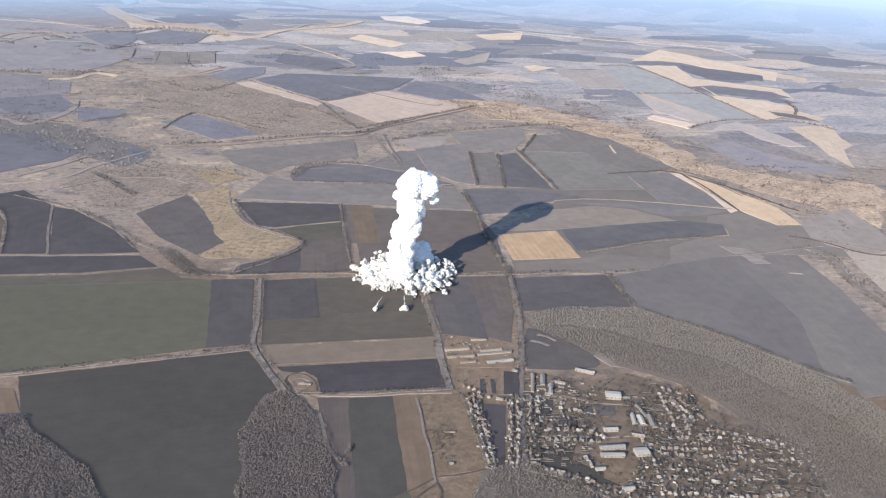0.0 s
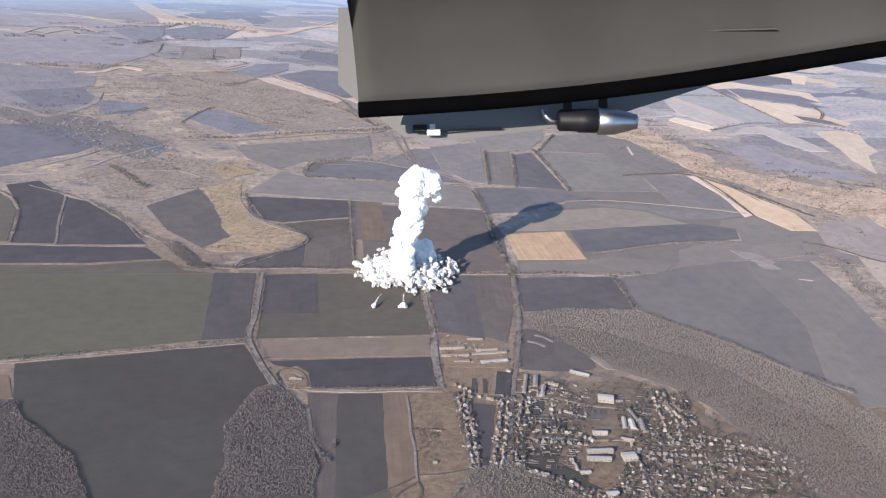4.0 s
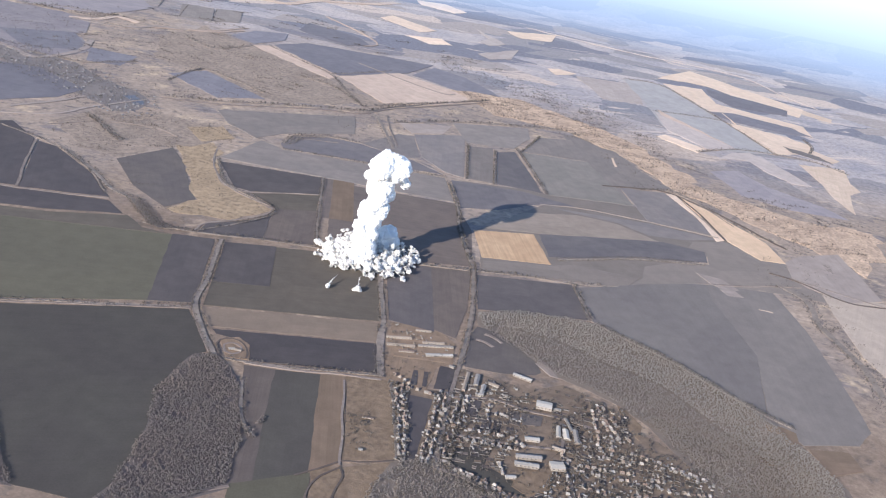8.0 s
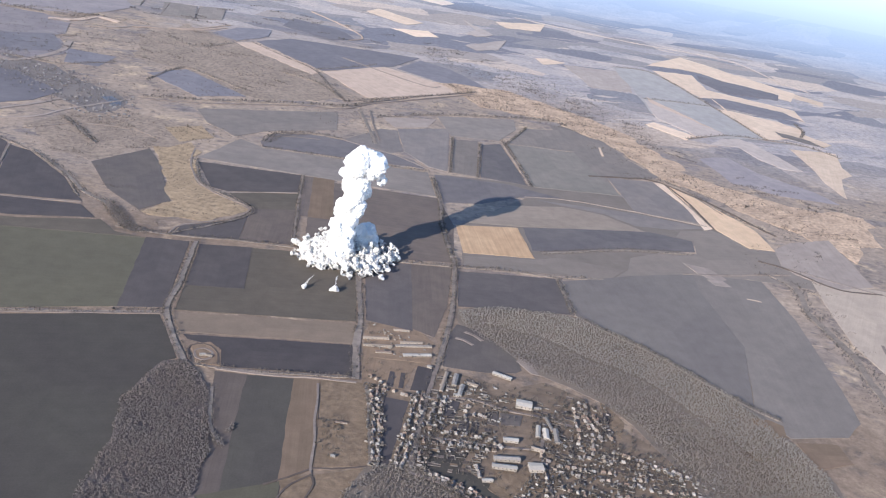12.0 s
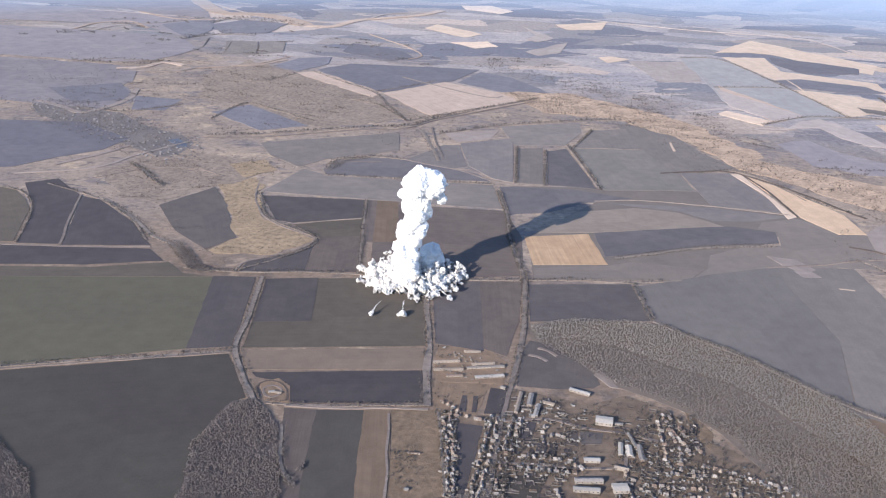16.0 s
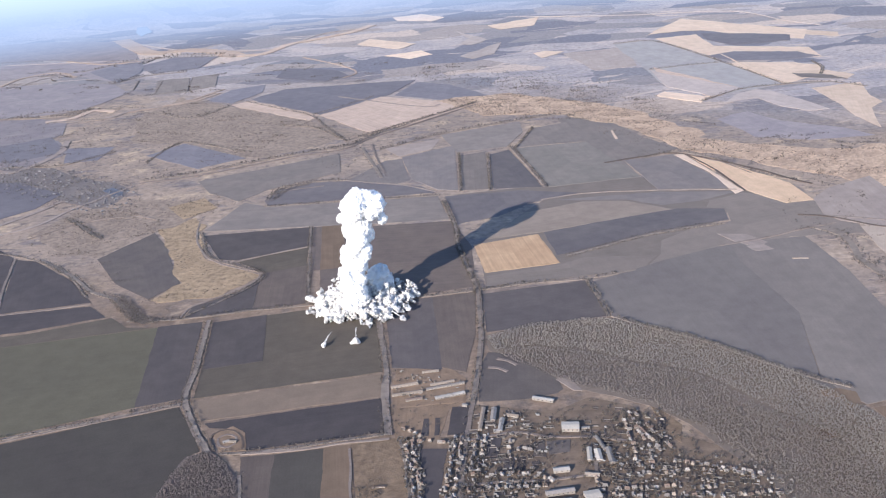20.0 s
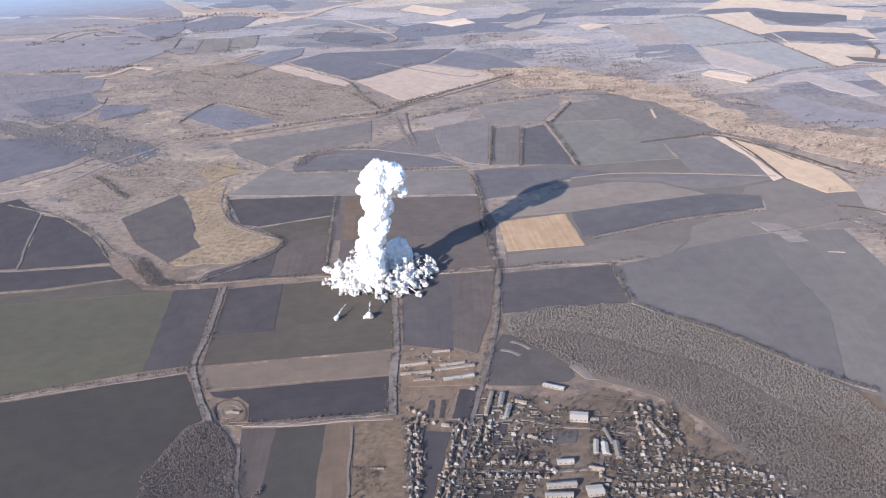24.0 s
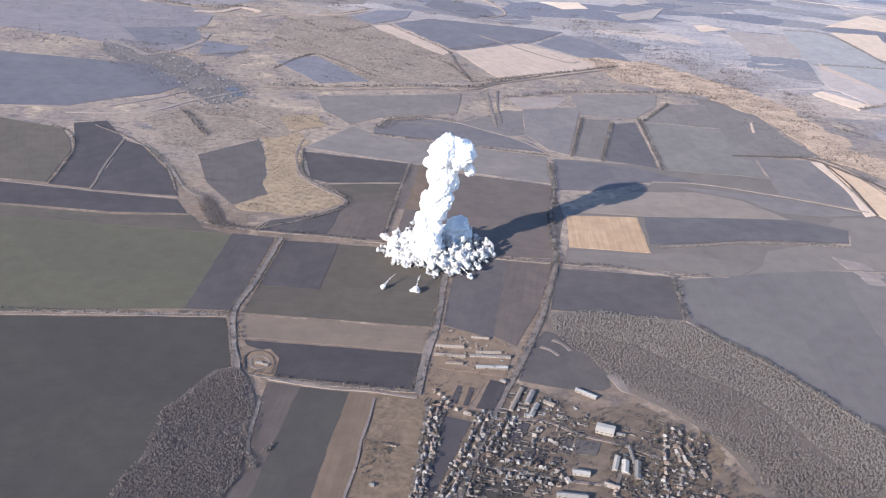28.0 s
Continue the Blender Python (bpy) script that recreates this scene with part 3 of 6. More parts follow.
field("fallow_field", BROWN, "grey-brown fallow field beside a bare wood", [(-79, 854), (-45, 854), (-37, 760), (-28, 672), (-22, 612), (-39, 612), (-50, 686), (-63, 770)], 1)
field("ploughed_field", SOIL2, "dark grey ploughed rectangle", [(-45, 854), (4, 859), (15, 760), (20, 671), (23, 611), (-22, 612), (-28, 672), (-37, 760)], 1)
field("stubble_field", TAN, "tan stubble field with pale wheel tracks", [(4, 859), (32, 862), (42, 770), (48, 714), (27, 688), (20, 680), (11, 770)], 1)
field("rough_pasture", GRASS, "rough dry pasture with rubbish heaps", [(32, 862), (86, 870), (89, 835), (104, 761), (98, 727), (48, 714), (40, 801)], 1)
field("rough_pasture", GRASS, "dry grass corner beside a bare wood", [(22, 691), (93, 722), (80, 687), (71, 609), (28, 600)], 1)
field("winter_crop_field", CROP, "green-grey crop field near a wood", [(-46, 655), (21, 687), (28, 600), (-42, 584)], 1)
field("tilled_field", SOILC, "grey tilled field east of a farm track", [(47, 1190), (112, 1198), (125, 1000), (66, 1012)], 1)
field("tilled_field", BROWN, "paler tilled field beside a straight road", [(112, 1198), (171, 1206), (165, 1077), (151, 991), (124, 1005)], 1)
field("stubble_field", BROWN, "grey-tan striped stubble field", [(-133, 1198), (-140, 1323), (-68, 1355), (-57, 1207)], 1)
field("tilled_field", SOILC, "dark curved tilled field under a scrub bank", [(-223, 1187), (-220, 1222), (-165, 1262), (-141, 1305), (-133, 1198)], 1)
field("tilled_field", SOILC, "dark blue-grey tilled field", [(-274, 1506), (-96, 1510), (-84, 1423), (-193, 1383), (-222, 1394)], 1)
field("fallow_field", OLIVE, "brown fallow strip", [(-192, 1378), (-84, 1418), (-79, 1343), (-140, 1323), (-148, 1338)], 1)
field("stubble_strip", TAN, "narrow tan stubble strip", [(-74, 1509), (-38, 1511), (-17, 1324), (-55, 1322)], 1)
field("fallow_strip", BROWN, "narrow grey-brown fallow strip", [(-93, 1507), (-74, 1509), (-55, 1322), (-71, 1321)], 1)
field("tilled_field", BROWN, "grey-brown tilled field lying in a long shadow", [(-36, 1494), (144, 1490), (172, 1372), (172, 1223), (83, 1207), (-42, 1205), (-55, 1322), (-17, 1324)], 1)
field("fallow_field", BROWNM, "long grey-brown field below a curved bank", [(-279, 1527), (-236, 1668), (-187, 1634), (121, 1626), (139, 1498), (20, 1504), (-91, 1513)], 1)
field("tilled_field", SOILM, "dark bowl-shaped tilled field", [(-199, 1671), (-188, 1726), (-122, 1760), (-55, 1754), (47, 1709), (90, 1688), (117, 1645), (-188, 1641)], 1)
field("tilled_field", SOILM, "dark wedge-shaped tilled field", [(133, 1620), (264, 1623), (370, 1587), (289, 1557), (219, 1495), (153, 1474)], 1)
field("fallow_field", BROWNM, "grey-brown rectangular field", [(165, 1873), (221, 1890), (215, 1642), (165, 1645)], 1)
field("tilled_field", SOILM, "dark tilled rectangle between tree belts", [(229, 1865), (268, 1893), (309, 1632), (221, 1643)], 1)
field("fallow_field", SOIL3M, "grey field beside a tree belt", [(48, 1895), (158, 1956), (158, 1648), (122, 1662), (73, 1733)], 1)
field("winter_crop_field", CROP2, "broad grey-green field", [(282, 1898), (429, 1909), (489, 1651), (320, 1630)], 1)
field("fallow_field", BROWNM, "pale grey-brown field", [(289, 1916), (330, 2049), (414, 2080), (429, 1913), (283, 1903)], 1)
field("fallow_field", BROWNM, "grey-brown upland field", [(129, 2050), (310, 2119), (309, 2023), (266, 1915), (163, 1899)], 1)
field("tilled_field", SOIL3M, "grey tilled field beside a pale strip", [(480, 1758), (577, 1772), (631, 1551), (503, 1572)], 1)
field("stubble_field", LENS, "lens-shaped light tan field", [(192, 1395), (266, 1504), (364, 1539), (437, 1527), (504, 1469), (368, 1434), (286, 1411)], 1)
field("tilled_field", SOILM, "dark half of a lens-shaped field", [(286, 1408), (368, 1434), (509, 1472), (581, 1456), (574, 1406), (454, 1379), (345, 1331), (295, 1312)], 1)
field("straw_field", GOLD, "small bright straw-yellow stubble field", [(175, 1377), (276, 1403), (296, 1283), (187, 1267)], 1)
field("fallow_field", FALLOWE, "grey-brown fallow field below a straw field", [(189, 1255), (298, 1279), (333, 1298), (436, 1286), (403, 1240), (187, 1218)], 1)
field("tilled_field", SOILC, "dark tilled field above a bare wood", [(180, 1197), (321, 1217), (333, 1106), (179, 1084)], 1)
field("ploughed_field", SOILE, "vast grey ploughed field along a bare wood", [(328, 1210), (449, 1270), (546, 1309), (541, 1246), (560, 1080), (527, 935), (537, 890), (494, 950), (439, 1017), (382, 1068), (339, 1096)], 1)
field("fallow_field", SOILE2, "grey-brown rolling fallow field", [(546, 1309), (658, 1318), (667, 1187), (658, 994), (650, 924), (622, 889), (550, 872), (537, 893), (528, 935), (560, 1080), (541, 1246)], 1)
field("stubble_patch", TAN, "tan stubble corner beside a wood", [(553, 865), (602, 871), (606, 837), (562, 817)], 1)
field("stubble_field", PALEE, "pale grey-tan field beyond a scrub strip", [(755, 1381), (821, 1354), (900, 1344), (949, 1306), (752, 921), (748, 1019), (728, 1130), (739, 1266)], 1)
field("tilled_field", SOIL, "dark tilled field with a pale track along it", [(-695, 1507), (-650, 1538), (-577, 1463), (-509, 1247), (-571, 1243), (-622, 1392)], 1)
field("tilled_field", SOIL, "dark tilled triangle below a scrub bank", [(-568, 1455), (-532, 1443), (-437, 1347), (-377, 1261), (-503, 1244)], 1)
field("tilled_strip", SOIL, "dark curved tilled strip", [(-731, 1222), (-373, 1248), (-337, 1208), (-438, 1180), (-685, 1150)], 1)
field("fallow_field", OLIVE, "olive fallow field", [(-912, 1498), (-699, 1477), (-650, 1424), (-621, 1379), (-578, 1247), (-738, 1232)], 1)
field("tilled_field", SOIL3, "dark diamond-shaped tilled field", [(-428, 1432), (-366, 1536), (-332, 1480), (-261, 1308), (-293, 1258), (-362, 1324)], 1)
field("valley_grass", SIDEGRASS, "golden dry grass of a side valley", [(-366, 1551), (-304, 1603), (-280, 1548), (-284, 1503), (-243, 1405), (-185, 1350), (-154, 1329), (-156, 1297), (-191, 1265), (-243, 1244), (-290, 1250), (-261, 1308), (-328, 1474)], 1)
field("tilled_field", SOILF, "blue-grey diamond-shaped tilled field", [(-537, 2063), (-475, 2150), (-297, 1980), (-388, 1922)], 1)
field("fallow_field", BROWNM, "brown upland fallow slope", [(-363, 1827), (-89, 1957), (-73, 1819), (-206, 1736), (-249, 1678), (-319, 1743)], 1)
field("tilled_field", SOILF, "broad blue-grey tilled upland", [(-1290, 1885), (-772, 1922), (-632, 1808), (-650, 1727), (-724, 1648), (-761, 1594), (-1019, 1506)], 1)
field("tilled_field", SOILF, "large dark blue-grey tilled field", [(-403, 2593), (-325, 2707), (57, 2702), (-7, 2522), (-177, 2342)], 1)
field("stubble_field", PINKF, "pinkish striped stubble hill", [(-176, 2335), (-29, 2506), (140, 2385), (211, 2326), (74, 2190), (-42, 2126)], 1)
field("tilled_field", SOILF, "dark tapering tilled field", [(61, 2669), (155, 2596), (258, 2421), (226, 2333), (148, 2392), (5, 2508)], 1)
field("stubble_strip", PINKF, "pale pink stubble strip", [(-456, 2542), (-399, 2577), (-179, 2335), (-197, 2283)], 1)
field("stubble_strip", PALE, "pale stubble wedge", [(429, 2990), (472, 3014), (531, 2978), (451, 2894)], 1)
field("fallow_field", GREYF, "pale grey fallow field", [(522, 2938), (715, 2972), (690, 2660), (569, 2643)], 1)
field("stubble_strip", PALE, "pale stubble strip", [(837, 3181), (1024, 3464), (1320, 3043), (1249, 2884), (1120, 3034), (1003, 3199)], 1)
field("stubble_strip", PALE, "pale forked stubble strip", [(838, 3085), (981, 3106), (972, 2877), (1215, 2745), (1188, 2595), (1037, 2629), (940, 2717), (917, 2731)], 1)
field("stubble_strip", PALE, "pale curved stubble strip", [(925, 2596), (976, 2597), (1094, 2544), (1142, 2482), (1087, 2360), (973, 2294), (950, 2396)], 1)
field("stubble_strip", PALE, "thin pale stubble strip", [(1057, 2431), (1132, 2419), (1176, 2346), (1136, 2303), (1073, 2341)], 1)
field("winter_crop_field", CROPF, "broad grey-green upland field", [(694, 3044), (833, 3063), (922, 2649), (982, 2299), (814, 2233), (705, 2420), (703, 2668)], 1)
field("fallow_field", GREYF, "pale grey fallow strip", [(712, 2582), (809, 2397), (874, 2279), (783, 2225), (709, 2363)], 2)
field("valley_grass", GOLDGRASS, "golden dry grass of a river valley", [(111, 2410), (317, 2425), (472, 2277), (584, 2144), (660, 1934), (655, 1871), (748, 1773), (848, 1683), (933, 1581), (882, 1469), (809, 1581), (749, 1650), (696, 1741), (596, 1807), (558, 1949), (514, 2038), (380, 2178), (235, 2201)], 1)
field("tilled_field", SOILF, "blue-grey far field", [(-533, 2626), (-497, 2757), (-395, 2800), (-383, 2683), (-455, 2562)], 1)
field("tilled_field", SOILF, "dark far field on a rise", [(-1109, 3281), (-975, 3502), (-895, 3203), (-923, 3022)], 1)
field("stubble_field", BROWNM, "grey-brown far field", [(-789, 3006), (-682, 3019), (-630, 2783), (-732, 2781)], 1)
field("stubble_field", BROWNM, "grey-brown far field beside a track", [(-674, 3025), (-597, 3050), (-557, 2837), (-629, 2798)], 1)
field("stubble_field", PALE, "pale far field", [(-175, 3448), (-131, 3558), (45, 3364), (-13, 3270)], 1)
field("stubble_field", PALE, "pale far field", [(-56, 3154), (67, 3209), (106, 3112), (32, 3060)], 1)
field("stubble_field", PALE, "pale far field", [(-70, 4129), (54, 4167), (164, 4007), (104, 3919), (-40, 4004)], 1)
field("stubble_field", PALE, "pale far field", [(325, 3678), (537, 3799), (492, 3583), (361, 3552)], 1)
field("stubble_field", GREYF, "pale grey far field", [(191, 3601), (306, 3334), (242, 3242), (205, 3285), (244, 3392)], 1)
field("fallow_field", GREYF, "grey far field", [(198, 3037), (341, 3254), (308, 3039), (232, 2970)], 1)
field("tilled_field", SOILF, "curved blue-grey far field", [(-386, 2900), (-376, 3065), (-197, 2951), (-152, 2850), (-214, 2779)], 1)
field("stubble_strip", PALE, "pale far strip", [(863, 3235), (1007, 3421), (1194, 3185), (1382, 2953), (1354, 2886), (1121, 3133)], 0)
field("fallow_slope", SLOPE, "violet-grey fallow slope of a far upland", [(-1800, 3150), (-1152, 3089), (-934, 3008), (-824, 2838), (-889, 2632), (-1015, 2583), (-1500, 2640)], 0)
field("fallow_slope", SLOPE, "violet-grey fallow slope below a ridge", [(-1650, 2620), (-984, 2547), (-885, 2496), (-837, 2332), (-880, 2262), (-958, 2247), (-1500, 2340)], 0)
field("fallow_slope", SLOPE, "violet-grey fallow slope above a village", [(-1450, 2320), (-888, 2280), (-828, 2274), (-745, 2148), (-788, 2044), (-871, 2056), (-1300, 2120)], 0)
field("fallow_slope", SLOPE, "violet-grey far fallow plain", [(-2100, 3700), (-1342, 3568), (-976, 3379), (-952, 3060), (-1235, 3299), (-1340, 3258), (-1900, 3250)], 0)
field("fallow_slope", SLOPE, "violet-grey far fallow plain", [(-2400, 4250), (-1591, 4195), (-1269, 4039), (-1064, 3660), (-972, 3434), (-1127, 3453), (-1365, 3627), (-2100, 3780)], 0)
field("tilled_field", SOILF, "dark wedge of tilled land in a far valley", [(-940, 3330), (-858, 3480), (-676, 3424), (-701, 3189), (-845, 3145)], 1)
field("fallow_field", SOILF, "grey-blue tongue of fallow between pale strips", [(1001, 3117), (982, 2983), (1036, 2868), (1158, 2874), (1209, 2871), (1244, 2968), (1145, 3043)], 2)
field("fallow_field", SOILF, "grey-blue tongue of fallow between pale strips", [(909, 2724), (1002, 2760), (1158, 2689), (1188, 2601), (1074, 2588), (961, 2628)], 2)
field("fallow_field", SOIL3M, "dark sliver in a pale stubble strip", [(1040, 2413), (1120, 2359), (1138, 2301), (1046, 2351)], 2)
field("valley_grass", GOLDGRASS, "bright dry grass of a broad valley floor", [(626, 2025), (673, 1927), (663, 1848), (740, 1805), (849, 1746), (1000, 1729), (960, 1562), (889, 1540), (810, 1575), (752, 1630), (694, 1699), (641, 1771), (598, 1815)], 0)
field("stubble_strip", PALE, "pale strip along a tilled field", [(577, 1769), (596, 1772), (638, 1535), (620, 1521), (612, 1652)], 1)
field("stubble_field", STRAW, "long tan stubble wedge beside a valley", [(599, 1767), (651, 1697), (689, 1628), (723, 1557), (728, 1467), (683, 1460), (642, 1534), (625, 1652)], 1)
field("fallow_field", TAN2, "grey-tan fallow below a valley", [(731, 1475), (775, 1520), (860, 1563), (861, 1473), (857, 1358), (784, 1330), (731, 1367), (719, 1403)], 1)
field("stubble_field", PINKF, "tan stubble wedge below a grey-green upland", [(728, 2625), (785, 2498), (872, 2283), (778, 2208), (718, 2451)], 2)
field("stubble_strip", PALE, "pale sliver of stubble", [(660, 2275), (690, 2312), (774, 2221), (740, 2169)], 2)
field("fallow_field", GREYF, "pale crescent of fallow on a hill", [(785, 2147), (840, 2221), (898, 2267), (930, 2226), (971, 2085), (985, 2029), (935, 2022), (894, 2086), (873, 2181)], 2)
field("stubble_field", PALE, "pale stubble shoulder above a river valley", [(1021, 2230), (1151, 2258), (1111, 2119), (1113, 2056), (1067, 2011), (1016, 1852), (1007, 1959), (1024, 2115)], 1)
field("tilled_field", SLOPE, "violet-grey hillside above a river valley", [(730, 2013), (810, 2060), (854, 1957), (948, 1872), (983, 1802), (849, 1804), (764, 1850)], 0)
field("stubble_patch", TAN2, "small pale bank beside a ploughed field", [(565, 1296), (592, 1297), (600, 1277), (573, 1275)], 2)
field("hay_patch", SIDEGRASS, "bright dry grass patch on a slope", [(-380, 1673), (-321, 1713), (-283, 1650), (-332, 1599)], 1)
pond = field("pond", POND_WATER, "small dark blue pond beside a far village", [(-552, 1812), (-536, 1828), (-506, 1796), (-498, 1770), (-512, 1762), (-530, 1788)], 2)
tagged(pond, category="pond", group="")
field("pond_field", SOIL, "dark grey plot between two rows of houses", [(100, 847), (128, 843), (115, 733), (107, 731), (106, 771)], 1)
field("garden_plot", SOIL2, "dark ploughed plot inside a village", [(138, 765), (191, 768), (183, 742), (215, 719), (222, 701), (201, 705), (164, 728), (151, 732)], 1)
field("tilled_field", SOIL3, "grey tilled field at a village edge", [(163, 938), (170, 1013), (178, 1034), (205, 1025), (230, 994), (252, 962), (254, 940), (246, 932), (212, 924), (162, 926)], 1)
field("farmyard_ground", DIRT, "bare tan earth round cattle sheds", [(70, 1007), (113, 1015), (133, 1003), (150, 978), (149, 928), (131, 915), (120, 864), (76, 864), (69, 921)], 1)
field("village_ground", VILL, "trampled earth and dry gardens of a village", [(155, 922), (240, 897), (279, 921), (320, 898), (350, 846), (390, 817), (426, 770), (421, 705), (435, 624), (417, 589), (198, 597), (218, 686), (170, 714), (133, 725)], 0)
field("village_ground", VILL, "trampled earth along a village street", [(79, 867), (148, 864), (133, 725), (95, 725)], 0)
field("garden_plot", SOIL, "dark garden plot", [(169, 856), (182, 856), (176, 826), (163, 826)], 2)
field("garden_plot", SOIL, "dark garden plot", [(183, 822), (193, 822), (189, 800), (179, 800)], 2)
field("garden_plot", SOIL, "dark garden plot", [(195, 822), (203, 822), (200, 800), (192, 800)], 2)
field("garden_plot", SOIL3, "grey garden plot", [(213, 844), (223, 842), (222, 819), (210, 822)], 2)
field("garden_plot", SOIL3, "grey yard plot", [(225, 845), (249, 845), (245, 825), (225, 822)], 2)
field("garden_plot", SOIL, "dark kitchen garden beside a street", [(134, 919), (155, 916), (149, 868), (128, 867)], 2)
field("garden_plot", SOIL, "narrow dark garden strip", [(104, 900), (109, 900), (109, 868), (101, 868)], 2)
field("garden_plot", SOIL, "narrow dark garden strip", [(116, 900), (121, 900), (120, 868), (115, 868)], 2)
field("sports_ground", GRASS, "pale dry sports ground beside a school", [(217, 744), (251, 744), (253, 719), (222, 703), (208, 714)], 2)
field("garden_plot", SOIL, "dark plot beside a hayfield", [(340, 873), (349, 873), (343, 851), (335, 851)], 2)
field("garden_plot", SOIL, "dark plot beside a wood", [(334, 841), (346, 840), (345, 832), (333, 832)], 2)
field("garden_plot", GRASS, "small dry hayfield beside a wood", [(339, 895), (348, 885), (361, 858), (353, 828), (347, 837), (340, 873)], 1)
lake = field("lake", WATER, "small pale blue lake in a far valley", [(-1326, 4494), (-1267, 4501), (-1178, 4271), (-1190, 4143), (-1270, 4285)], 1)
tagged(lake, "small pale blue lake in a far valley", "lake", "", "structure")
strip("farm_track", TRACK, "pale fringe inside a bowl-shaped field", [(-189, 1704), (-160, 1724), (-97, 1736)], 3)
strip("farm_track", TRACK, "pale curved track on a bank", [(-67, 1768), (-3, 1731), (58, 1703), (119, 1649)], 4)
strip("farm_track", TRACK, "pale track down a saddle", [(-23, 2014), (-11, 1930), (18, 1786)], 4)
strip("farm_track", TRACK, "pale track on a hill of dry grass", [(-594, 1551), (-519, 1621), (-429, 1634), (-370, 1598)], 3)
strip("farm_track", TAN2, "pale valley floor track", [(-741, 1556), (-662, 1585), (-605, 1622), (-578, 1687), (-545, 1746), (-493, 1831)], 6)
strip("road", TRACK, "straight pale earth road between bare trees", [(131, 1595), (148, 1471), (155, 1359), (167, 1272), (175, 1213), (173, 1085), (166, 995), (155, 916), (149, 877), (144, 830), (140, 787), (137, 747), (135, 722)], 5)
strip("farm_track", TRACK, "pale double track lined by bare trees", [(-187, 1174), (-172, 1040), (-165, 970), (-140, 910), (-116, 866)], 6)
strip("farm_track", TRACK, "pale farm track lined by bare trees", [(37, 1195), (49, 1100), (60, 1005), (64, 935), (70, 873)], 5)
strip("farm_track", TRACK, "pale path along a field belt", [(-168, 961), (-234, 942), (-315, 920), (-393, 898), (-474, 876)], 3)
strip("farm_track", TRACK, "straight pale track across a dark field", [(-573, 1460), (-540, 1347), (-506, 1246)], 4)
strip("farm_track", TRACK, "pale track along the foot of a field", [(-653, 1231), (-474, 1241), (-376, 1256)], 3)
strip("farm_track", TRACK, "pale upland road", [(-486, 1844), (-374, 1869), (-277, 1916), (-176, 1965), (-81, 1995), (-25, 2074), (74, 2178), (219, 2326)], 5)
strip("farm_track", TRACK, "pale track beside a tree belt", [(272, 1915), (294, 1778), (315, 1630)], 4)
strip("farm_track", TRACK, "pale strip between field belts", [(226, 1869), (217, 1636)], 3)
strip("farm_track", TRACK, "pale strip between field belts", [(163, 1881), (161, 1639)], 3)
strip("farm_track", TRACK, "curved pale track round a scrub bank", [(-296, 1571), (-283, 1497), (-243, 1405), (-186, 1352), (-148, 1331), (-145, 1302), (-167, 1268), (-220, 1222), (-228, 1186)], 3)
strip("farm_track", TRACK, "faint pale field edge", [(-191, 1376), (-142, 1399), (-84, 1421)], 2)
strip("farm_track", TRACK, "pale earth path below a belt", [(-79, 858), (-24, 860), (35, 866), (70, 867)], 3)
strip("farm_track", DARKTRACK, "dark wheel track in dry grass", [(95, 725), (62, 714), (46, 712), (27, 694), (8, 680)], 2)
strip("farm_track", TRACK, "pale valley edge track", [(477, 1765), (589, 1780), (645, 1709), (681, 1623)], 3)
strip("farm_track", TRACK, "faint pale track", [(299, 1564), (379, 1581), (502, 1569), (629, 1543)], 3)
strip("farm_track", TRACK, "pale track over an eastern field", [(686, 1406), (745, 1382), (810, 1351), (866, 1328)], 3)
strip("farm_track", TRACK, "pale sunken track beside a field", [(775, 1144), (765, 1094), (753, 1033)], 4)
strip("street", TRACK, "pale village cross street", [(151, 856), (195, 864), (231, 852), (274, 846), (303, 836)], 3)
strip("street", TRACK, "narrow village street", [(142, 784), (182, 785), (211, 783), (259, 787)], 3)
strip("street", TRACK, "narrow village street", [(271, 836), (264, 771), (268, 732), (267, 688)], 3)
strip("street", TRACK, "village lane", [(134, 723), (165, 714), (198, 691), (220, 671)], 3)
strip("farm_track", GREYF, "pale far valley road", [(-1250, 4084), (-1100, 3875), (-833, 3610), (-486, 3497), (-351, 3788), (-175, 3879)], 9.8)
strip("farm_track", GREYF, "pale far road", [(-1548, 3588), (-1194, 3516), (-959, 3448)], 5.6)
strip("farm_track", GREYF, "pale far ridge", [(-1298, 3032), (-1256, 3200), (-1161, 3313)], 5.6)
strip("farm_track", PINKF, "pale far ridge line", [(-762, 2539), (-680, 2578), (-588, 2653), (-519, 2781)], 8)
strip("farm_track", PINKF, "pale far track", [(-346, 3253), (-186, 3024), (-129, 2885), (-166, 2811)], 6)
strip("farm_track", GREYF, "pale far lane", [(412, 3873), (832, 3672), (1228, 3561), (1327, 3255), (1393, 3096)], 7)
strip("farm_track", PALE, "pale lane through upland fields", [(955, 2737), (968, 2474), (986, 2315)], 5)
strip("valley_floor", PINKF, "pale dry floor of a far valley", [(-1258, 4081), (-1114, 3818), (-986, 3625), (-855, 3630), (-697, 3520), (-606, 3393)], 70)
strip("valley_floor", PINKF, "pale dry floor of a far valley", [(-606, 3393), (-505, 3408), (-447, 3573), (-350, 3664), (-227, 3779), (-146, 3945)], 38)
strip("farm_track", PINKF, "pale far ridge track", [(-1357, 3119), (-1340, 3258), (-1245, 3325), (-1125, 3195)], 14)
strip("farm_track", PINKF, "pale far ridge track", [(-1301, 3574), (-1122, 3440), (-972, 3434)], 14)
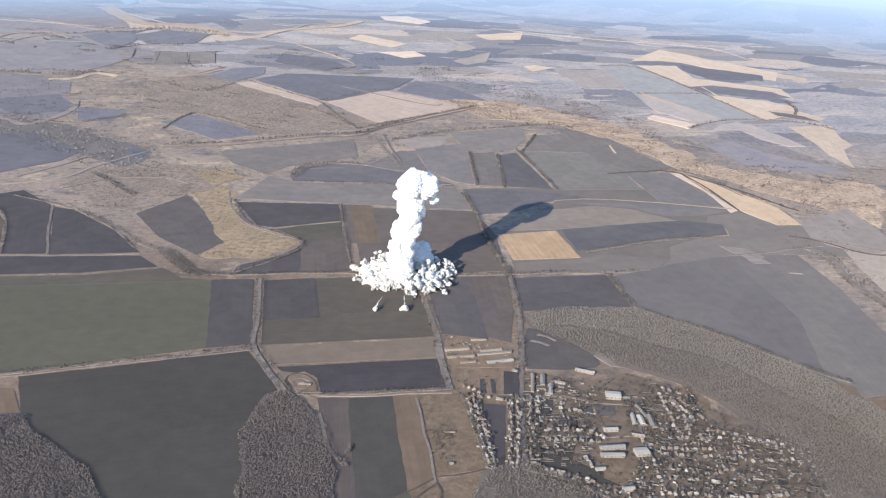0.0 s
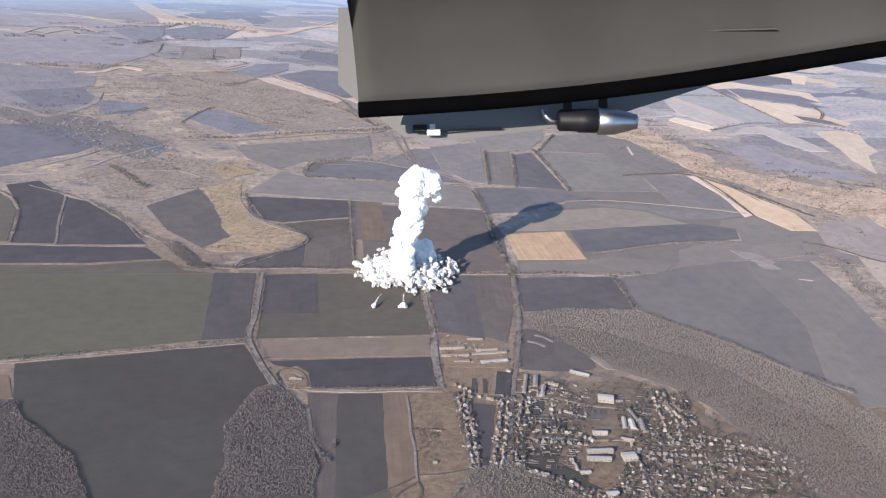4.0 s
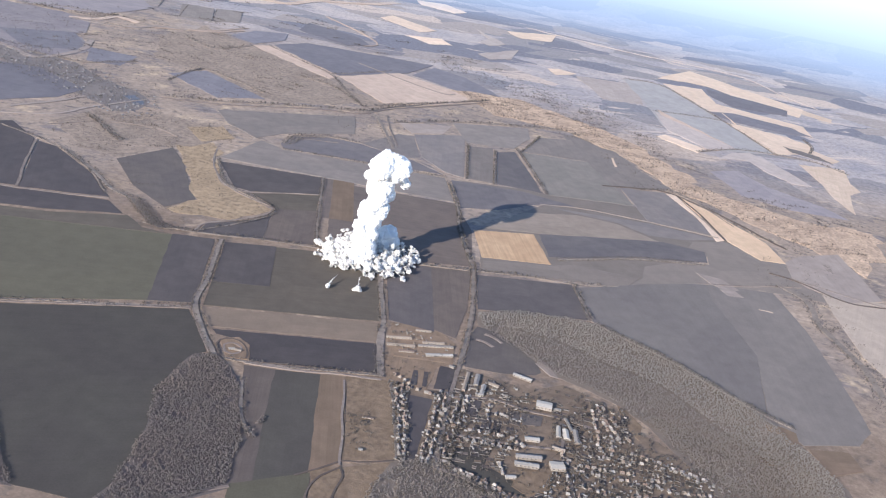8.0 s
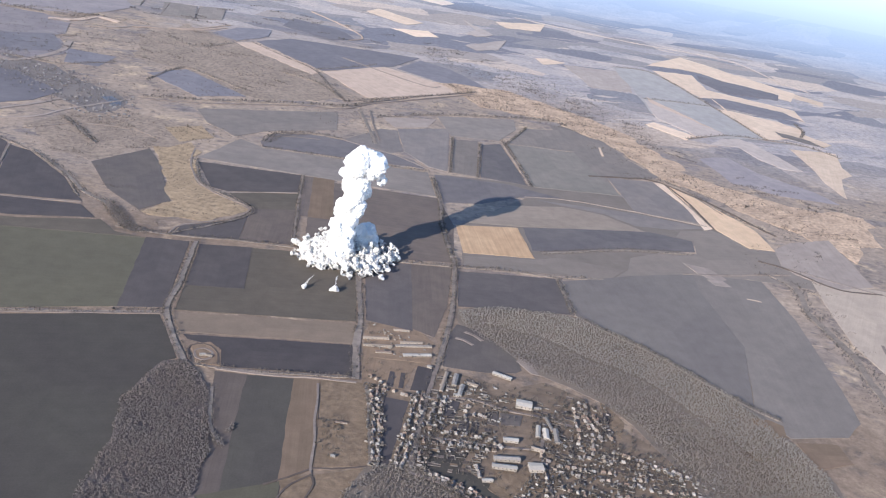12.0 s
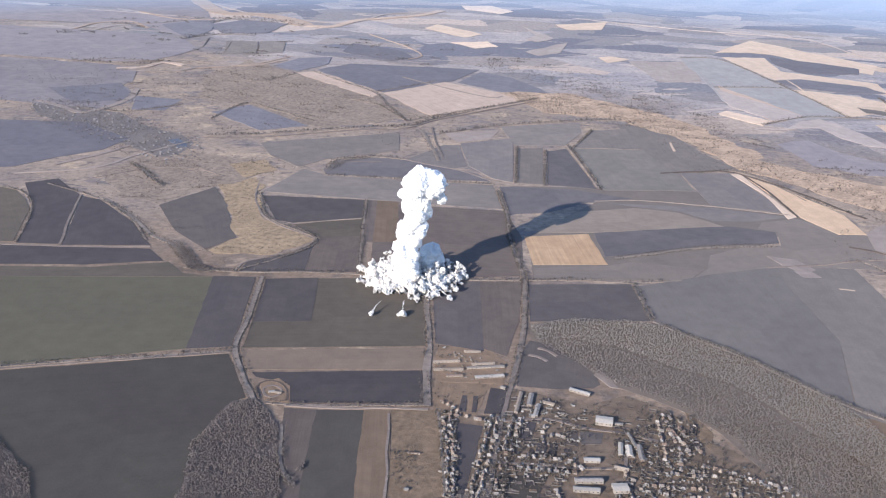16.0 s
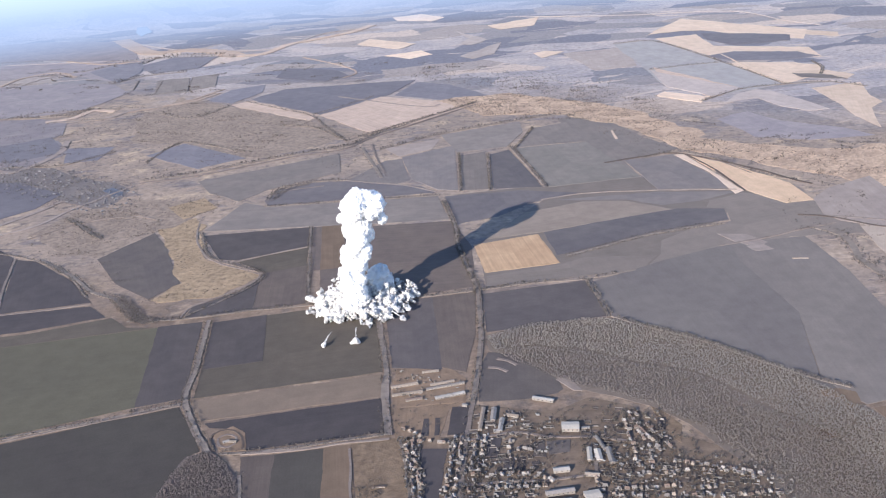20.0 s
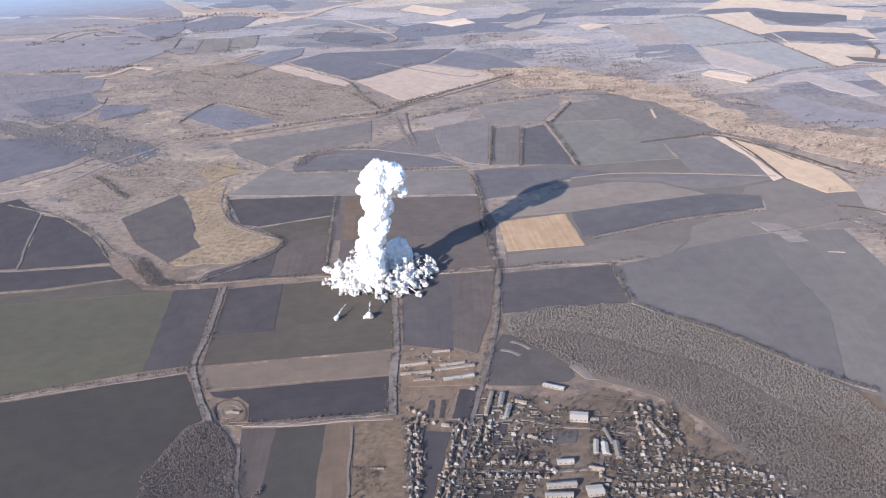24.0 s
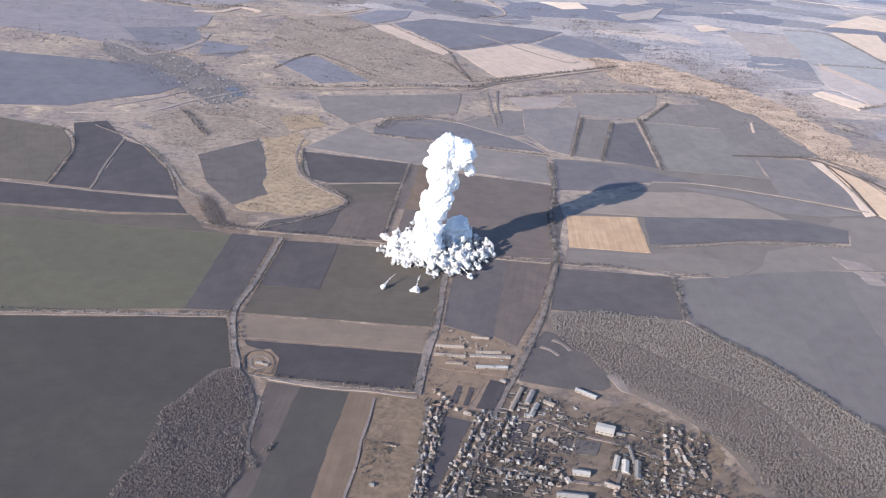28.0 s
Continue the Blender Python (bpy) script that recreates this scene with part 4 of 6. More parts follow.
strip("grass_bank", PINKF, "tan grass bank on a far hill", [(-948, 2497), (-882, 2528), (-855, 2607), (-780, 2575)], 22)
strip("grass_bank", PINKF, "tan grass bank on a far hill", [(-731, 2546), (-665, 2593), (-580, 2636), (-520, 2729)], 16)
strip("stubble_line", TAN2, "dark curved line over a stubble hill", [(-149, 2545), (13, 2399), (102, 2337), (130, 2360)], 7)
strip("grass_bank", TAN2, "pale grass bank above a village", [(-966, 2094), (-893, 2052), (-825, 2003), (-789, 2051), (-771, 2151), (-795, 2262)], 16)
strip("grass_bank", TAN2, "pale grass bank on an upland", [(-935, 2493), (-851, 2480), (-767, 2505), (-727, 2574), (-652, 2591)], 14)
strip("farm_track", TAN2, "pale valley track below a village", [(-693, 1617), (-666, 1660), (-637, 1705), (-612, 1764)], 9)
strip("farm_track", DARKTRACK, "dark wheel track below a wood", [(22, 649), (23, 666), (30, 684), (45, 701)], 2)
strip("farm_track", DARKTRACK, "dark wheel track in dry grass", [(45, 703), (50, 689), (47, 672), (45, 654)], 2)
strip("farm_track", TRACK, "faint pale track between strips", [(31, 854), (36, 798), (43, 740), (45, 705)], 2.5)
strip("farm_track", TRACK, "pale path below a wood", [(-87, 624), (-70, 637), (-45, 652)], 3)
strip("farm_track", DARKTRACK, "dark line along a stubble wedge", [(601, 1767), (626, 1656), (640, 1533)], 4)
strip("farm_track", DARKTRACK, "dark sunken lane across eastern fields", [(681, 1406), (727, 1383), (784, 1330), (860, 1332)], 4)
strip("farm_track", TRACK, "pale lane over an eastern slope", [(530, 1304), (604, 1323), (663, 1346), (720, 1363)], 4)
strip("farm_track", DARKTRACK, "dark edge of a river valley", [(441, 1749), (515, 1772), (582, 1779), (653, 1705), (702, 1634), (734, 1576), (757, 1544)], 5)
strip("farm_track", DARKTRACK, "dark worn track round a small farmyard", [(-108, 868), (-118, 890), (-111, 903), (-96, 903), (-84, 888), (-79, 866)], 2.2)
strip("farm_track", TRACK, "pale trampled ring in a small farmyard", [(-105, 876), (-110, 889), (-102, 896), (-91, 890), (-90, 877), (-97, 872), (-105, 876)], 2.4)
strip("earth_bank", TRACK, "pale heap of dug earth beside a wood", [(177, 998), (188, 994), (198, 984)], 4)
strip("earth_bank", TRACK, "pale heap of dug earth beside a wood", [(188, 1016), (199, 1010), (209, 998)], 4)
UPPER_WOOD = [(182, 1074), (250, 1101), (333, 1096), (382, 1068), (440, 1019), (495, 954), (531, 892), (546, 860), (566, 796), (566, 711), (516, 777), (502, 809), (486, 835), (453, 884), (429, 923), (401, 955), (374, 975), (342, 990), (277, 1031), (227, 1041), (183, 1040)]
LOWER_WOOD = [(183, 1037), (227, 1037), (275, 1026), (340, 985), (371, 970), (397, 951), (425, 919), (449, 880), (483, 830), (500, 805), (514, 776), (566, 711), (466, 691), (448, 745), (428, 774), (402, 812), (381, 850), (346, 896), (309, 922), (269, 945), (255, 962), (218, 999)]
wood("bare_thicket", "dark scrub thicket in a gully mouth", [(-354, 1284), (-321, 1260), (-282, 1206), (-259, 1184), (-277, 1172), (-318, 1219)], 2.0, 3.0, BARE_DARK)
wood("bare_thicket", "dark thicket on a bowl-shaped bank", [(-190, 1651), (-186, 1715), (-154, 1754), (-123, 1768), (-121, 1753), (-161, 1728), (-178, 1672)], 3.0, 3.0, BARE_DARK)
wood("bare_wood", "open leafless wood below a broad fallow field", [(366, 873), (415, 886), (456, 874), (493, 868), (539, 818), (553, 763), (466, 606), (391, 606), (419, 714), (422, 762), (391, 820)], 2.8, 2.8, BARE)
wood("bare_wood", "pale grey leafless wood along a ploughed field", UPPER_WOOD, 2.2, 2.8, BARE_PALE)
wood("bare_wood", "grey-brown leafless wood on a gentle slope", LOWER_WOOD, 2.3, 2.7, BARE)
wood("bare_wood", "rounded leafless wood beside ploughed fields", [(-135, 857), (-112, 864), (-94, 842), (-81, 822), (-68, 788), (-56, 741), (-50, 697), (-46, 654), (-84, 624), (-124, 606), (-152, 602), (-140, 633), (-136, 674), (-140, 721), (-148, 774), (-146, 819)], 1.75, 2.7, BARE_DARK)
wood("bare_wood", "dark leafless wood at a field corner", [(-402, 809), (-377, 811), (-349, 773), (-313, 747), (-289, 722), (-262, 684), (-218, 613), (-344, 613), (-469, 798)], 2.0, 2.8, BARE_DARK)
wood("bare_wood", "leafless wood below a village street", [(98, 726), (130, 738), (152, 730), (195, 696), (218, 641), (60, 607), (80, 687)], 2.1, 2.7, BARE)
belt("tree_belt", "far dark hedge line", [(-1092, 2575), (-1017, 2623), (-902, 2619), (-778, 2612)], 8, 5, 5)
belt("tree_belt", "far hedge beside a dark field", [(-411, 2575), (-296, 2446), (-199, 2338), (-140, 2188), (-88, 2070)], 3.5, 5, 3.1)
belt("tree_belt", "far hedge below a dark field", [(-196, 2350), (-129, 2421), (-53, 2517)], 3.5, 5, 3.1)
belt("tree_belt", "far hedge below a stubble hill", [(-87, 2060), (-34, 2113), (29, 2173), (122, 2255), (220, 2351)], 3.0, 5, 3.4)
belt("tree_belt", "far hedge on a slope", [(-266, 2261), (-176, 2210), (-96, 2082)], 3.5, 4, 3.1)
belt("tree_belt", "far hedge along a valley", [(-854, 2046), (-772, 2033), (-721, 2033), (-672, 2073), (-630, 2122)], 3.0, 8, 3.1)
belt("tree_belt", "far hedge round a diamond field", [(-521, 2001), (-488, 2154), (-412, 2117), (-310, 2031)], 3.0, 4, 3.1)
belt("tree_belt", "far hedge between fields", [(-730, 2780), (-769, 3007)], 4.5, 2, 1.6)
belt("tree_belt", "far hedge between fields", [(-631, 2799), (-676, 3016)], 4.5, 2, 1.6)
belt("tree_belt", "far hedge between fields", [(-826, 2881), (-859, 3043)], 4.5, 2, 1.6)
belt("tree_belt", "far dark ridge line", [(-1280, 3259), (-1122, 3318), (-979, 3480), (-613, 3397)], 9, 6, 6)
belt("tree_belt", "far thicket line", [(-624, 2492), (-528, 2416), (-449, 2533)], 8, 10, 5)
belt("tree_belt", "far hedge beside a pale field", [(698, 3047), (827, 3031), (920, 2640), (980, 2293)], 4.0, 4, 3.7)
belt("tree_belt", "far hedge beside a pale field", [(714, 2590), (828, 2613), (917, 2618)], 4.0, 4, 3.7)
belt("tree_belt", "dark far thicket", [(1144, 2544), (1135, 2449), (1097, 2366)], 2.5, 6, 3.7)
belt("tree_belt", "dark far thicket", [(743, 2182), (870, 2277), (980, 2293), (1083, 2284), (1144, 2209)], 4.5, 8, 3.7)
belt("tree_belt", "edge trees of a bare wood", [(336, 1104), (383, 1061), (423, 1029), (472, 976), (517, 927), (548, 904)], 3, 3, 4.5)
belt("tree_belt", "bare roadside trees on both sides of an earth road", [(152, 1370), (165, 1272), (173, 1213), (171, 1085), (164, 995), (155, 925)], 3.2, 7, 3.6)
belt("tree_belt", "bare roadside trees above a straw field", [(131, 1595), (148, 1463), (152, 1370), (174, 1219)], 3, 6, 4.5)
belt("tree_belt", "double row of bare trees along a farm track", [(-186, 1174), (-170, 1040), (-164, 970), (-137, 910), (-113, 864)], 2.6, 9, 3.4)
belt("tree_belt", "bare trees along a farm track", [(34, 1195), (47, 1100), (59, 1005), (58, 959), (67, 873)], 3, 8, 3.6)
belt("tree_belt", "long bare field belt", [(-302, 1189), (-226, 1185), (-135, 1196), (-57, 1200), (52, 1199), (176, 1210), (254, 1222), (323, 1223), (395, 1240)], 3.4, 5, 3.6)
belt("tree_belt", "ragged bare trees along a path", [(-168, 965), (-235, 945), (-317, 925), (-362, 912), (-395, 903), (-477, 880)], 3.6, 6, 3.4)
belt("tree_belt", "low bare belt below a tilled strip", [(-101, 862), (-74, 860), (-5, 867), (67, 877)], 2.2, 5, 3)
belt("tree_belt", "short bare belt between fields", [(324, 1218), (330, 1161), (334, 1103)], 2.4, 6, 4)
belt("tree_belt", "bare belt between stubble fields", [(-92, 1507), (-74, 1343), (-57, 1202)], 3, 5, 3.5)
belt("tree_belt", "bare belt along an upland field", [(274, 1915), (296, 1778), (317, 1630)], 3, 5, 4)
belt("tree_belt", "bare belt along an upland field", [(224, 1869), (215, 1636)], 3, 3, 4)
belt("tree_belt", "bare belt along an upland field", [(165, 1882), (163, 1642)], 3, 3, 4)
belt("tree_belt", "bare belt along an upland field", [(286, 1907), (312, 1986), (335, 2055)], 3, 3, 4)
belt("tree_belt", "thin bare belt", [(-192, 1634), (-41, 1631), (121, 1629)], 3.4, 4, 4)
belt("tree_belt", "bare belt round a scrub bank", [(-280, 1518), (-240, 1410), (-182, 1357), (-142, 1325), (-141, 1296), (-164, 1258), (-224, 1192)], 2.6, 5, 3.6)
belt("tree_belt", "bare belt on a bowl-shaped bank", [(-194, 1671), (-184, 1733), (-123, 1768), (-56, 1761)], 3, 6, 4)
belt("tree_belt", "bare belt beside an upland road", [(-491, 1861), (-380, 1891), (-282, 1938), (-179, 1983), (-77, 2020), (-32, 2084), (73, 2201), (212, 2338)], 4, 5, 5)
belt("tree_belt", "far dark field belt", [(-4, 1963), (129, 2060), (297, 2129), (398, 2158), (440, 2129)], 4, 4, 5)
belt("tree_belt", "scrubby fringe of a lens-shaped field", [(309, 1307), (353, 1327), (407, 1353), (462, 1373), (564, 1394)], 1.8, 9, 2.6)
belt("tree_belt", "thin far belt", [(-43, 1993), (-15, 1877), (13, 1759)], 9, 12, 2.8)
belt("tree_belt", "bare scrub along a pale valley edge", [(516, 1764), (591, 1788), (648, 1720), (691, 1624), (740, 1567)], 3.4, 5, 3.6)
belt("tree_belt", "dark scrub gully at a valley mouth", [(-343, 1269), (-309, 1220), (-277, 1183), (-259, 1188)], 1.6, 14, 3.4)
belt("tree_belt", "scrub along a field slope", [(-531, 1452), (-444, 1366), (-388, 1299), (-343, 1269)], 2.4, 10, 3)
belt("tree_belt", "scrub beside an eastern field", [(697, 1223), (706, 1156), (714, 1095), (707, 1008), (708, 933)], 1.8, 22, 3)
belt("tree_belt", "scrub beside an eastern field", [(680, 1358), (709, 1305), (697, 1223)], 3, 20, 3)
belt("tree_belt", "bare trees beside a village track", [(81, 864), (89, 802), (97, 732)], 3, 4, 3)
belt("tree_belt", "bare trees on a field corner", [(-73, 822), (-60, 760), (-44, 732)], 3, 6, 3)
belt("tree_belt", "dark wood edge shrubs", [(-656, 1510), (-541, 1451), (-449, 1366), (-388, 1277)], 4, 4, 3)
belt("tree_belt", "hedge along a dark field edge", [(-573, 1247), (-618, 1379), (-669, 1456), (-721, 1481)], 3, 3, 3)
belt("tree_belt", "bare garden trees along a village road", [(154, 915), (144, 830), (137, 735)], 5, 8, 2.6)
belt("tree_belt", "dark far hedge", [(-952, 3369), (-891, 3519), (-661, 3454)], 8, 7, 7)
belt("tree_belt", "dark far hedge on a ridge", [(-1114, 2587), (-1009, 2568), (-896, 2565), (-861, 2623)], 6, 6, 6)
belt("tree_belt", "dark far hedge below holdings", [(-944, 3012), (-856, 3119), (-727, 3138)], 7, 6, 6)
belt("tree_belt", "dark scrub line on a grassy slope", [(-555, 1643), (-522, 1607), (-485, 1560), (-455, 1527)], 2.0, 9, 4)
wood("bare_thicket", "small dark thicket in a ploughed field", [(-55, 750), (-45, 740), (-37, 722), (-46, 724)], 2.0, 2.8, BARE_DARK)
wood("bare_thicket", "tiny dark thicket in a ploughed field", [(-43, 750), (-38, 748), (-35, 762), (-39, 764)], 1.6, 2.6, BARE_DARK)
scrub("scattered dark scrub on far hills", [(-1161, 2350), (-748, 2607), (-471, 2473), (-189, 2229), (-303, 1979), (-497, 1843), (-848, 2004)], 1500)
scrub("far dark thickets", [(-1594, 2543), (-1319, 2648), (-856, 2774), (-748, 2607), (-1161, 2350), (-1372, 2202)], 300)
scrub("dark gardens of a far village", [(-954, 2033), (-706, 1975), (-497, 1843), (-438, 1697), (-499, 1623), (-625, 1721), (-834, 1872)], 900)
scrub("scrub between upland fields", [(-152, 1966), (-10, 2050), (210, 2288), (380, 2178), (297, 2124), (129, 2055), (-4, 1963)], 260)
scrub("scattered dry scrub on a grassy slope", [(-611, 1565), (-543, 1654), (-455, 1714), (-308, 1744), (-238, 1675), (-306, 1571), (-378, 1541), (-437, 1431), (-522, 1452)], 520)
scrub("low scrub in a golden side valley", [(-366, 1536), (-300, 1587), (-243, 1405), (-154, 1329), (-191, 1265), (-290, 1250), (-261, 1308)], 160)
scrub("scattered scrub of a river valley", [(125, 2411), (317, 2425), (472, 2277), (584, 2144), (655, 1871), (855, 1700), (801, 1403), (741, 1628), (596, 1807), (514, 2038), (235, 2201)], 2300)
scrub("bare thickets of a river valley", [(103, 2896), (324, 2532), (639, 2289), (669, 1926), (584, 2144), (317, 2425), (39, 2752)], 1300)
scrub("scrub on a saddle", [(-148, 1943), (-56, 1997), (10, 1766), (-69, 1780)], 90)
scrub("thin scrub beside a valley", [(510, 2014), (607, 1808), (511, 1764), (461, 2010)], 140)
scrub("thin scrub on eastern fields", [(651, 1466), (788, 1528), (762, 1312), (646, 1347)], 120)
scrub("low scrub in a rough pasture", [(48, 800), (66, 805), (74, 732), (50, 727)], 60)
scrub("bare garden trees between village houses", [(152, 871), (235, 871), (303, 836), (383, 798), (419, 714), (405, 624), (233, 640), (221, 696), (141, 761)], 1700)
scrub("open scrub at a wood edge", [(316, 885), (390, 817), (427, 733), (439, 624), (549, 839), (456, 874), (366, 898)], 700)
scrub("open scrub at a wood edge", [(490, 874), (543, 827), (476, 624), (427, 733)], 400)
scrub("bare trees round cattle sheds", [(63, 1006), (152, 949), (120, 864), (70, 870)], 40)


def copses(label, pts, count, seed, high=4.0):
    """Short ragged rows of dark bushes along the folds of a slope."""
    r = np.random.RandomState(seed)
    spots = []
    for x, y in scattered(pts, count, seed):
        a, n = r.normal() * 0.5 - 0.25, r.randint(6, 20)
        for i in range(n):
            d = (i - n / 2) * 3.6
            spots.append((x + d * math.cos(a) + r.normal() * 1.6, y + d * math.sin(a) + 5 * math.sin(d / 17) + r.normal() * 2.2))
    return plant("copses", label, np.array(spots), high * 0.6, high * 1.3, SHRUB, SHRUBS, 0.8, "scrub")


copses("dark bushes along folds of a dry upland", [(-1000, 2060), (-980, 2620), (-620, 2700), (-200, 2290), (-60, 2100), (-300, 1950), (-480, 1880), (-640, 1990), (-760, 2080)], 75, 71, 4.6)
copses("dark bushes on a grassy slope", [(-600, 1590), (-540, 1680), (-330, 1740), (-230, 1680), (-310, 1590), (-430, 1440), (-510, 1470)], 26, 72, 3.4)
copses("dark bushes in a river valley", [(125, 2400), (317, 2420), (520, 2220), (655, 1930), (850, 1700), (930, 1580), (880, 1470), (740, 1650), (596, 1810), (514, 2040), (240, 2205)], 70, 73, 4.4)
copses("dark bushes beyond a river valley", [(240, 2640), (420, 2560), (640, 2290), (730, 1960), (950, 1850), (1000, 1700), (880, 1680), (660, 1960), (560, 2190), (330, 2440)], 60, 74, 5.0)
copses("dark bushes on far uplands", [(-1500, 2900), (-1300, 3600), (-600, 3300), (100, 2950), (300, 2800), (100, 2700), (-400, 2760), (-800, 2620)], 60, 75, 7.0)
copses("dark bushes along an eastern slope", [(690, 930), (700, 1350), (760, 1390), (745, 1260), (735, 1130), (752, 1000), (745, 930)], 26, 76, 3.0)
copses("dark bushes at a valley mouth", [(-480, 1440), (-330, 1290), (-250, 1180), (-230, 1200), (-300, 1290), (-430, 1440)], 14, 77, 3.0)


def gardens(pts, count, turn, seed):
    """Kitchen gardens and yards between the houses, square to the streets, with dark board fences."""
    r = random.Random(seed)
    fences = bmesh.new()
    for x, y in scattered(pts, count, seed):
        l, w, a = r.uniform(4, 11), r.uniform(3, 7), turn + r.gauss(0, 0.06)
        c, s = math.cos(a), math.sin(a)
        ring = [(float(x) + u * l / 2 * c - v * w / 2 * s, float(y) + u * l / 2 * s + v * w / 2 * c) for u, v in ((-1, -1), (1, -1), (1, 1), (-1, 1))]
        tone, words = r.choice(((SOIL, "dark dug-over kitchen garden"), (SOIL3, "grey kitchen garden plot"), (OLIVE, "olive-brown yard between houses"), (GRASS, "dry grass yard between houses"), (DARKTRACK, "dark muddy garden yard"), (BROWN, "grey-brown garden plot")))
        tagged(field("garden_plot", tone, words, ring, 1), category="garden", group="village gardens")
        for i in range(4):
            if r.random() < 0.55:
                continue
            p, q = Vector(ring[i]), Vector(ring[(i + 1) % 4])
            d = (q - p).normalized() * 0.22
            n = Vector((-d.y, d.x))
            h = r.uniform(0.5, 0.9)
            low = [fences.verts.new((*v, 0.1)) for v in (p - n, q - n, q + n, p + n)]
            top = [fences.verts.new((v.co.x, v.co.y, 0.4 + h)) for v in low]
            fences.faces.new(top)
            for e in range(4):
                fences.faces.new((low[e], low[(e + 1) % 4], top[(e + 1) % 4], top[e]))
    bmesh.ops.recalc_face_normals(fences, faces=fences.faces)
    data = bpy.data.meshes.new("garden_fences")
    fences.to_mesh(data)
    fences.free()
    data.materials.append(FENCE)
    tagged(new("garden_fences", data), "weathered dark board fences round village gardens", "fences", "", "stuff")


FENCE = twigs("weathered_fence_boards", (0.09, 0.08, 0.07), (0.30, 0.27, 0.24), (0.16, 0.14, 0.12))
gardens([(159, 911), (240, 894), (221, 802), (146, 802)], 60, 0.05, 3)
gardens([(144, 786), (218, 787), (201, 732), (151, 734)], 40, 0.05, 4)
gardens([(257, 854), (316, 885), (342, 803), (422, 762), (419, 714), (408, 632), (231, 632), (234, 705), (264, 761)], 210, -0.25, 5)
gardens([(79, 867), (100, 868), (109, 727), (96, 726)], 24, 1.3, 6)
gardens([(239, 884), (277, 908), (317, 890), (346, 844), (341, 820), (261, 845)], 18, -0.2, 8)


DARK_TWIGS = twigs("garden_branches", (0.035, 0.032, 0.030), (0.13, 0.115, 0.10), (0.09, 0.08, 0.07))


def orchard(label, pts, count, low=2.2, high=4.6):
    """Bare garden trees between houses."""
    return plant("garden_trees", label, scattered(pts, count, count + 1), low, high, DARK_TWIGS, TREES, 1.0, "trees")


orchard("bare trees between a village and a wood", [(240, 894), (278, 918), (319, 895), (350, 846), (390, 817), (426, 770), (383, 798), (337, 807), (313, 872), (248, 872)], 110)
orchard("bare garden trees along a village street", [(81, 867), (101, 868), (111, 727), (94, 726)], 120)
orchard("bare garden trees along a village road", [(129, 864), (170, 865), (150, 725), (114, 725)], 260)
orchard("bare garden trees behind cottages", [(153, 807), (221, 802), (214, 766), (147, 766)], 150)
orchard("bare trees along a village lane", [(137, 732), (171, 718), (223, 684), (220, 671), (148, 714)], 110)
orchard("bare garden trees between village houses", [(257, 854), (311, 891), (346, 885), (344, 809), (385, 804), (434, 762), (425, 714), (405, 624), (229, 625), (226, 696), (259, 761)], 1750)
orchard("scattered bare yard trees", [(158, 915), (239, 890), (267, 872), (255, 771), (212, 761), (221, 802), (147, 807)], 160)
orchard("bare trees round cattle sheds", [(70, 1007), (152, 949), (120, 864), (70, 870)], 45)
orchard("dark bushes in a rough pasture", [(34, 791), (66, 796), (74, 732), (46, 727)], 40)
orchard("dark trees of a far village", [(-954, 2115), (-800, 2044), (-642, 1908), (-532, 1841), (-472, 1732), (-511, 1656), (-635, 1800), (-784, 1921), (-916, 1984)], 120)


# ---- buildings ----
def hipped(bm, l, w, h, eave, hip):
    """A closed roof body: ridge along x."""
    a, b = l / 2 + eave, w / 2 + eave
    low = [bm.verts.new(p) for p in ((-a, -b, 0), (a, -b, 0), (a, b, 0), (-a, b, 0))]
    base = [bm.verts.new(p) for p in ((-a, -b, -0.12), (a, -b, -0.12), (a, b, -0.12), (-a, b, -0.12))]
    r0, r1 = bm.verts.new((-a + hip, 0, h)), bm.verts.new((a - hip, 0, h))
    for f in ((low[0], low[1], r1, r0), (low[2], low[3], r0, r1), (low[1], low[2], r1), (low[3], low[0], r0), base[::-1]):
        bm.faces.new(f)
    for i in range(4):
        bm.faces.new((low[i], base[i], base[(i + 1) % 4], low[(i + 1) % 4]))


def box(bm, x0, y0, z0, x1, y1, z1):
    v = [bm.verts.new((x, y, z)) for z in (z0, z1) for x, y in ((x0, y0), (x1, y0), (x1, y1), (x0, y1))]
    for f in ((3, 2, 1, 0), (4, 5, 6, 7), (0, 1, 5, 4), (1, 2, 6, 5), (2, 3, 7, 6), (3, 0, 4, 7)):
        bm.faces.new([v[i] for i in f])


def house(l, w, wall, roof, hip, roofing, label):
    thing = tagged(new("house"), label, "house", "village houses")
    bm = bmesh.new()
    box(bm, -l / 2, -w / 2, 0, l / 2, w / 2, wall)
    part("wall", bm, WALL, thing)
    bm = bmesh.new()
    hipped(bm, l, w, roof, 0.25, hip)
    bmesh.ops.translate(bm, verts=bm.verts, vec=(0, 0, wall + 0.12))
    part("roof", bm, roofing, thing)
    bm = bmesh.new()
    box(bm, l * 0.12, -0.25, wall + roof * 0.4, l * 0.12 + 0.5, 0.25, wall + roof + 0.6)
    part("chimney", bm, BRICK_TONE, thing)
    for s in (-1, 1):
        bm = bmesh.new()
        box(bm, s * l * 0.25 - 0.35, -w / 2 - 0.03, wall * 0.35, s * l * 0.25 + 0.35, -w / 2 + 0.05, wall * 0.8)
        part("window", bm, GLASS_DARK, thing)
    return thing


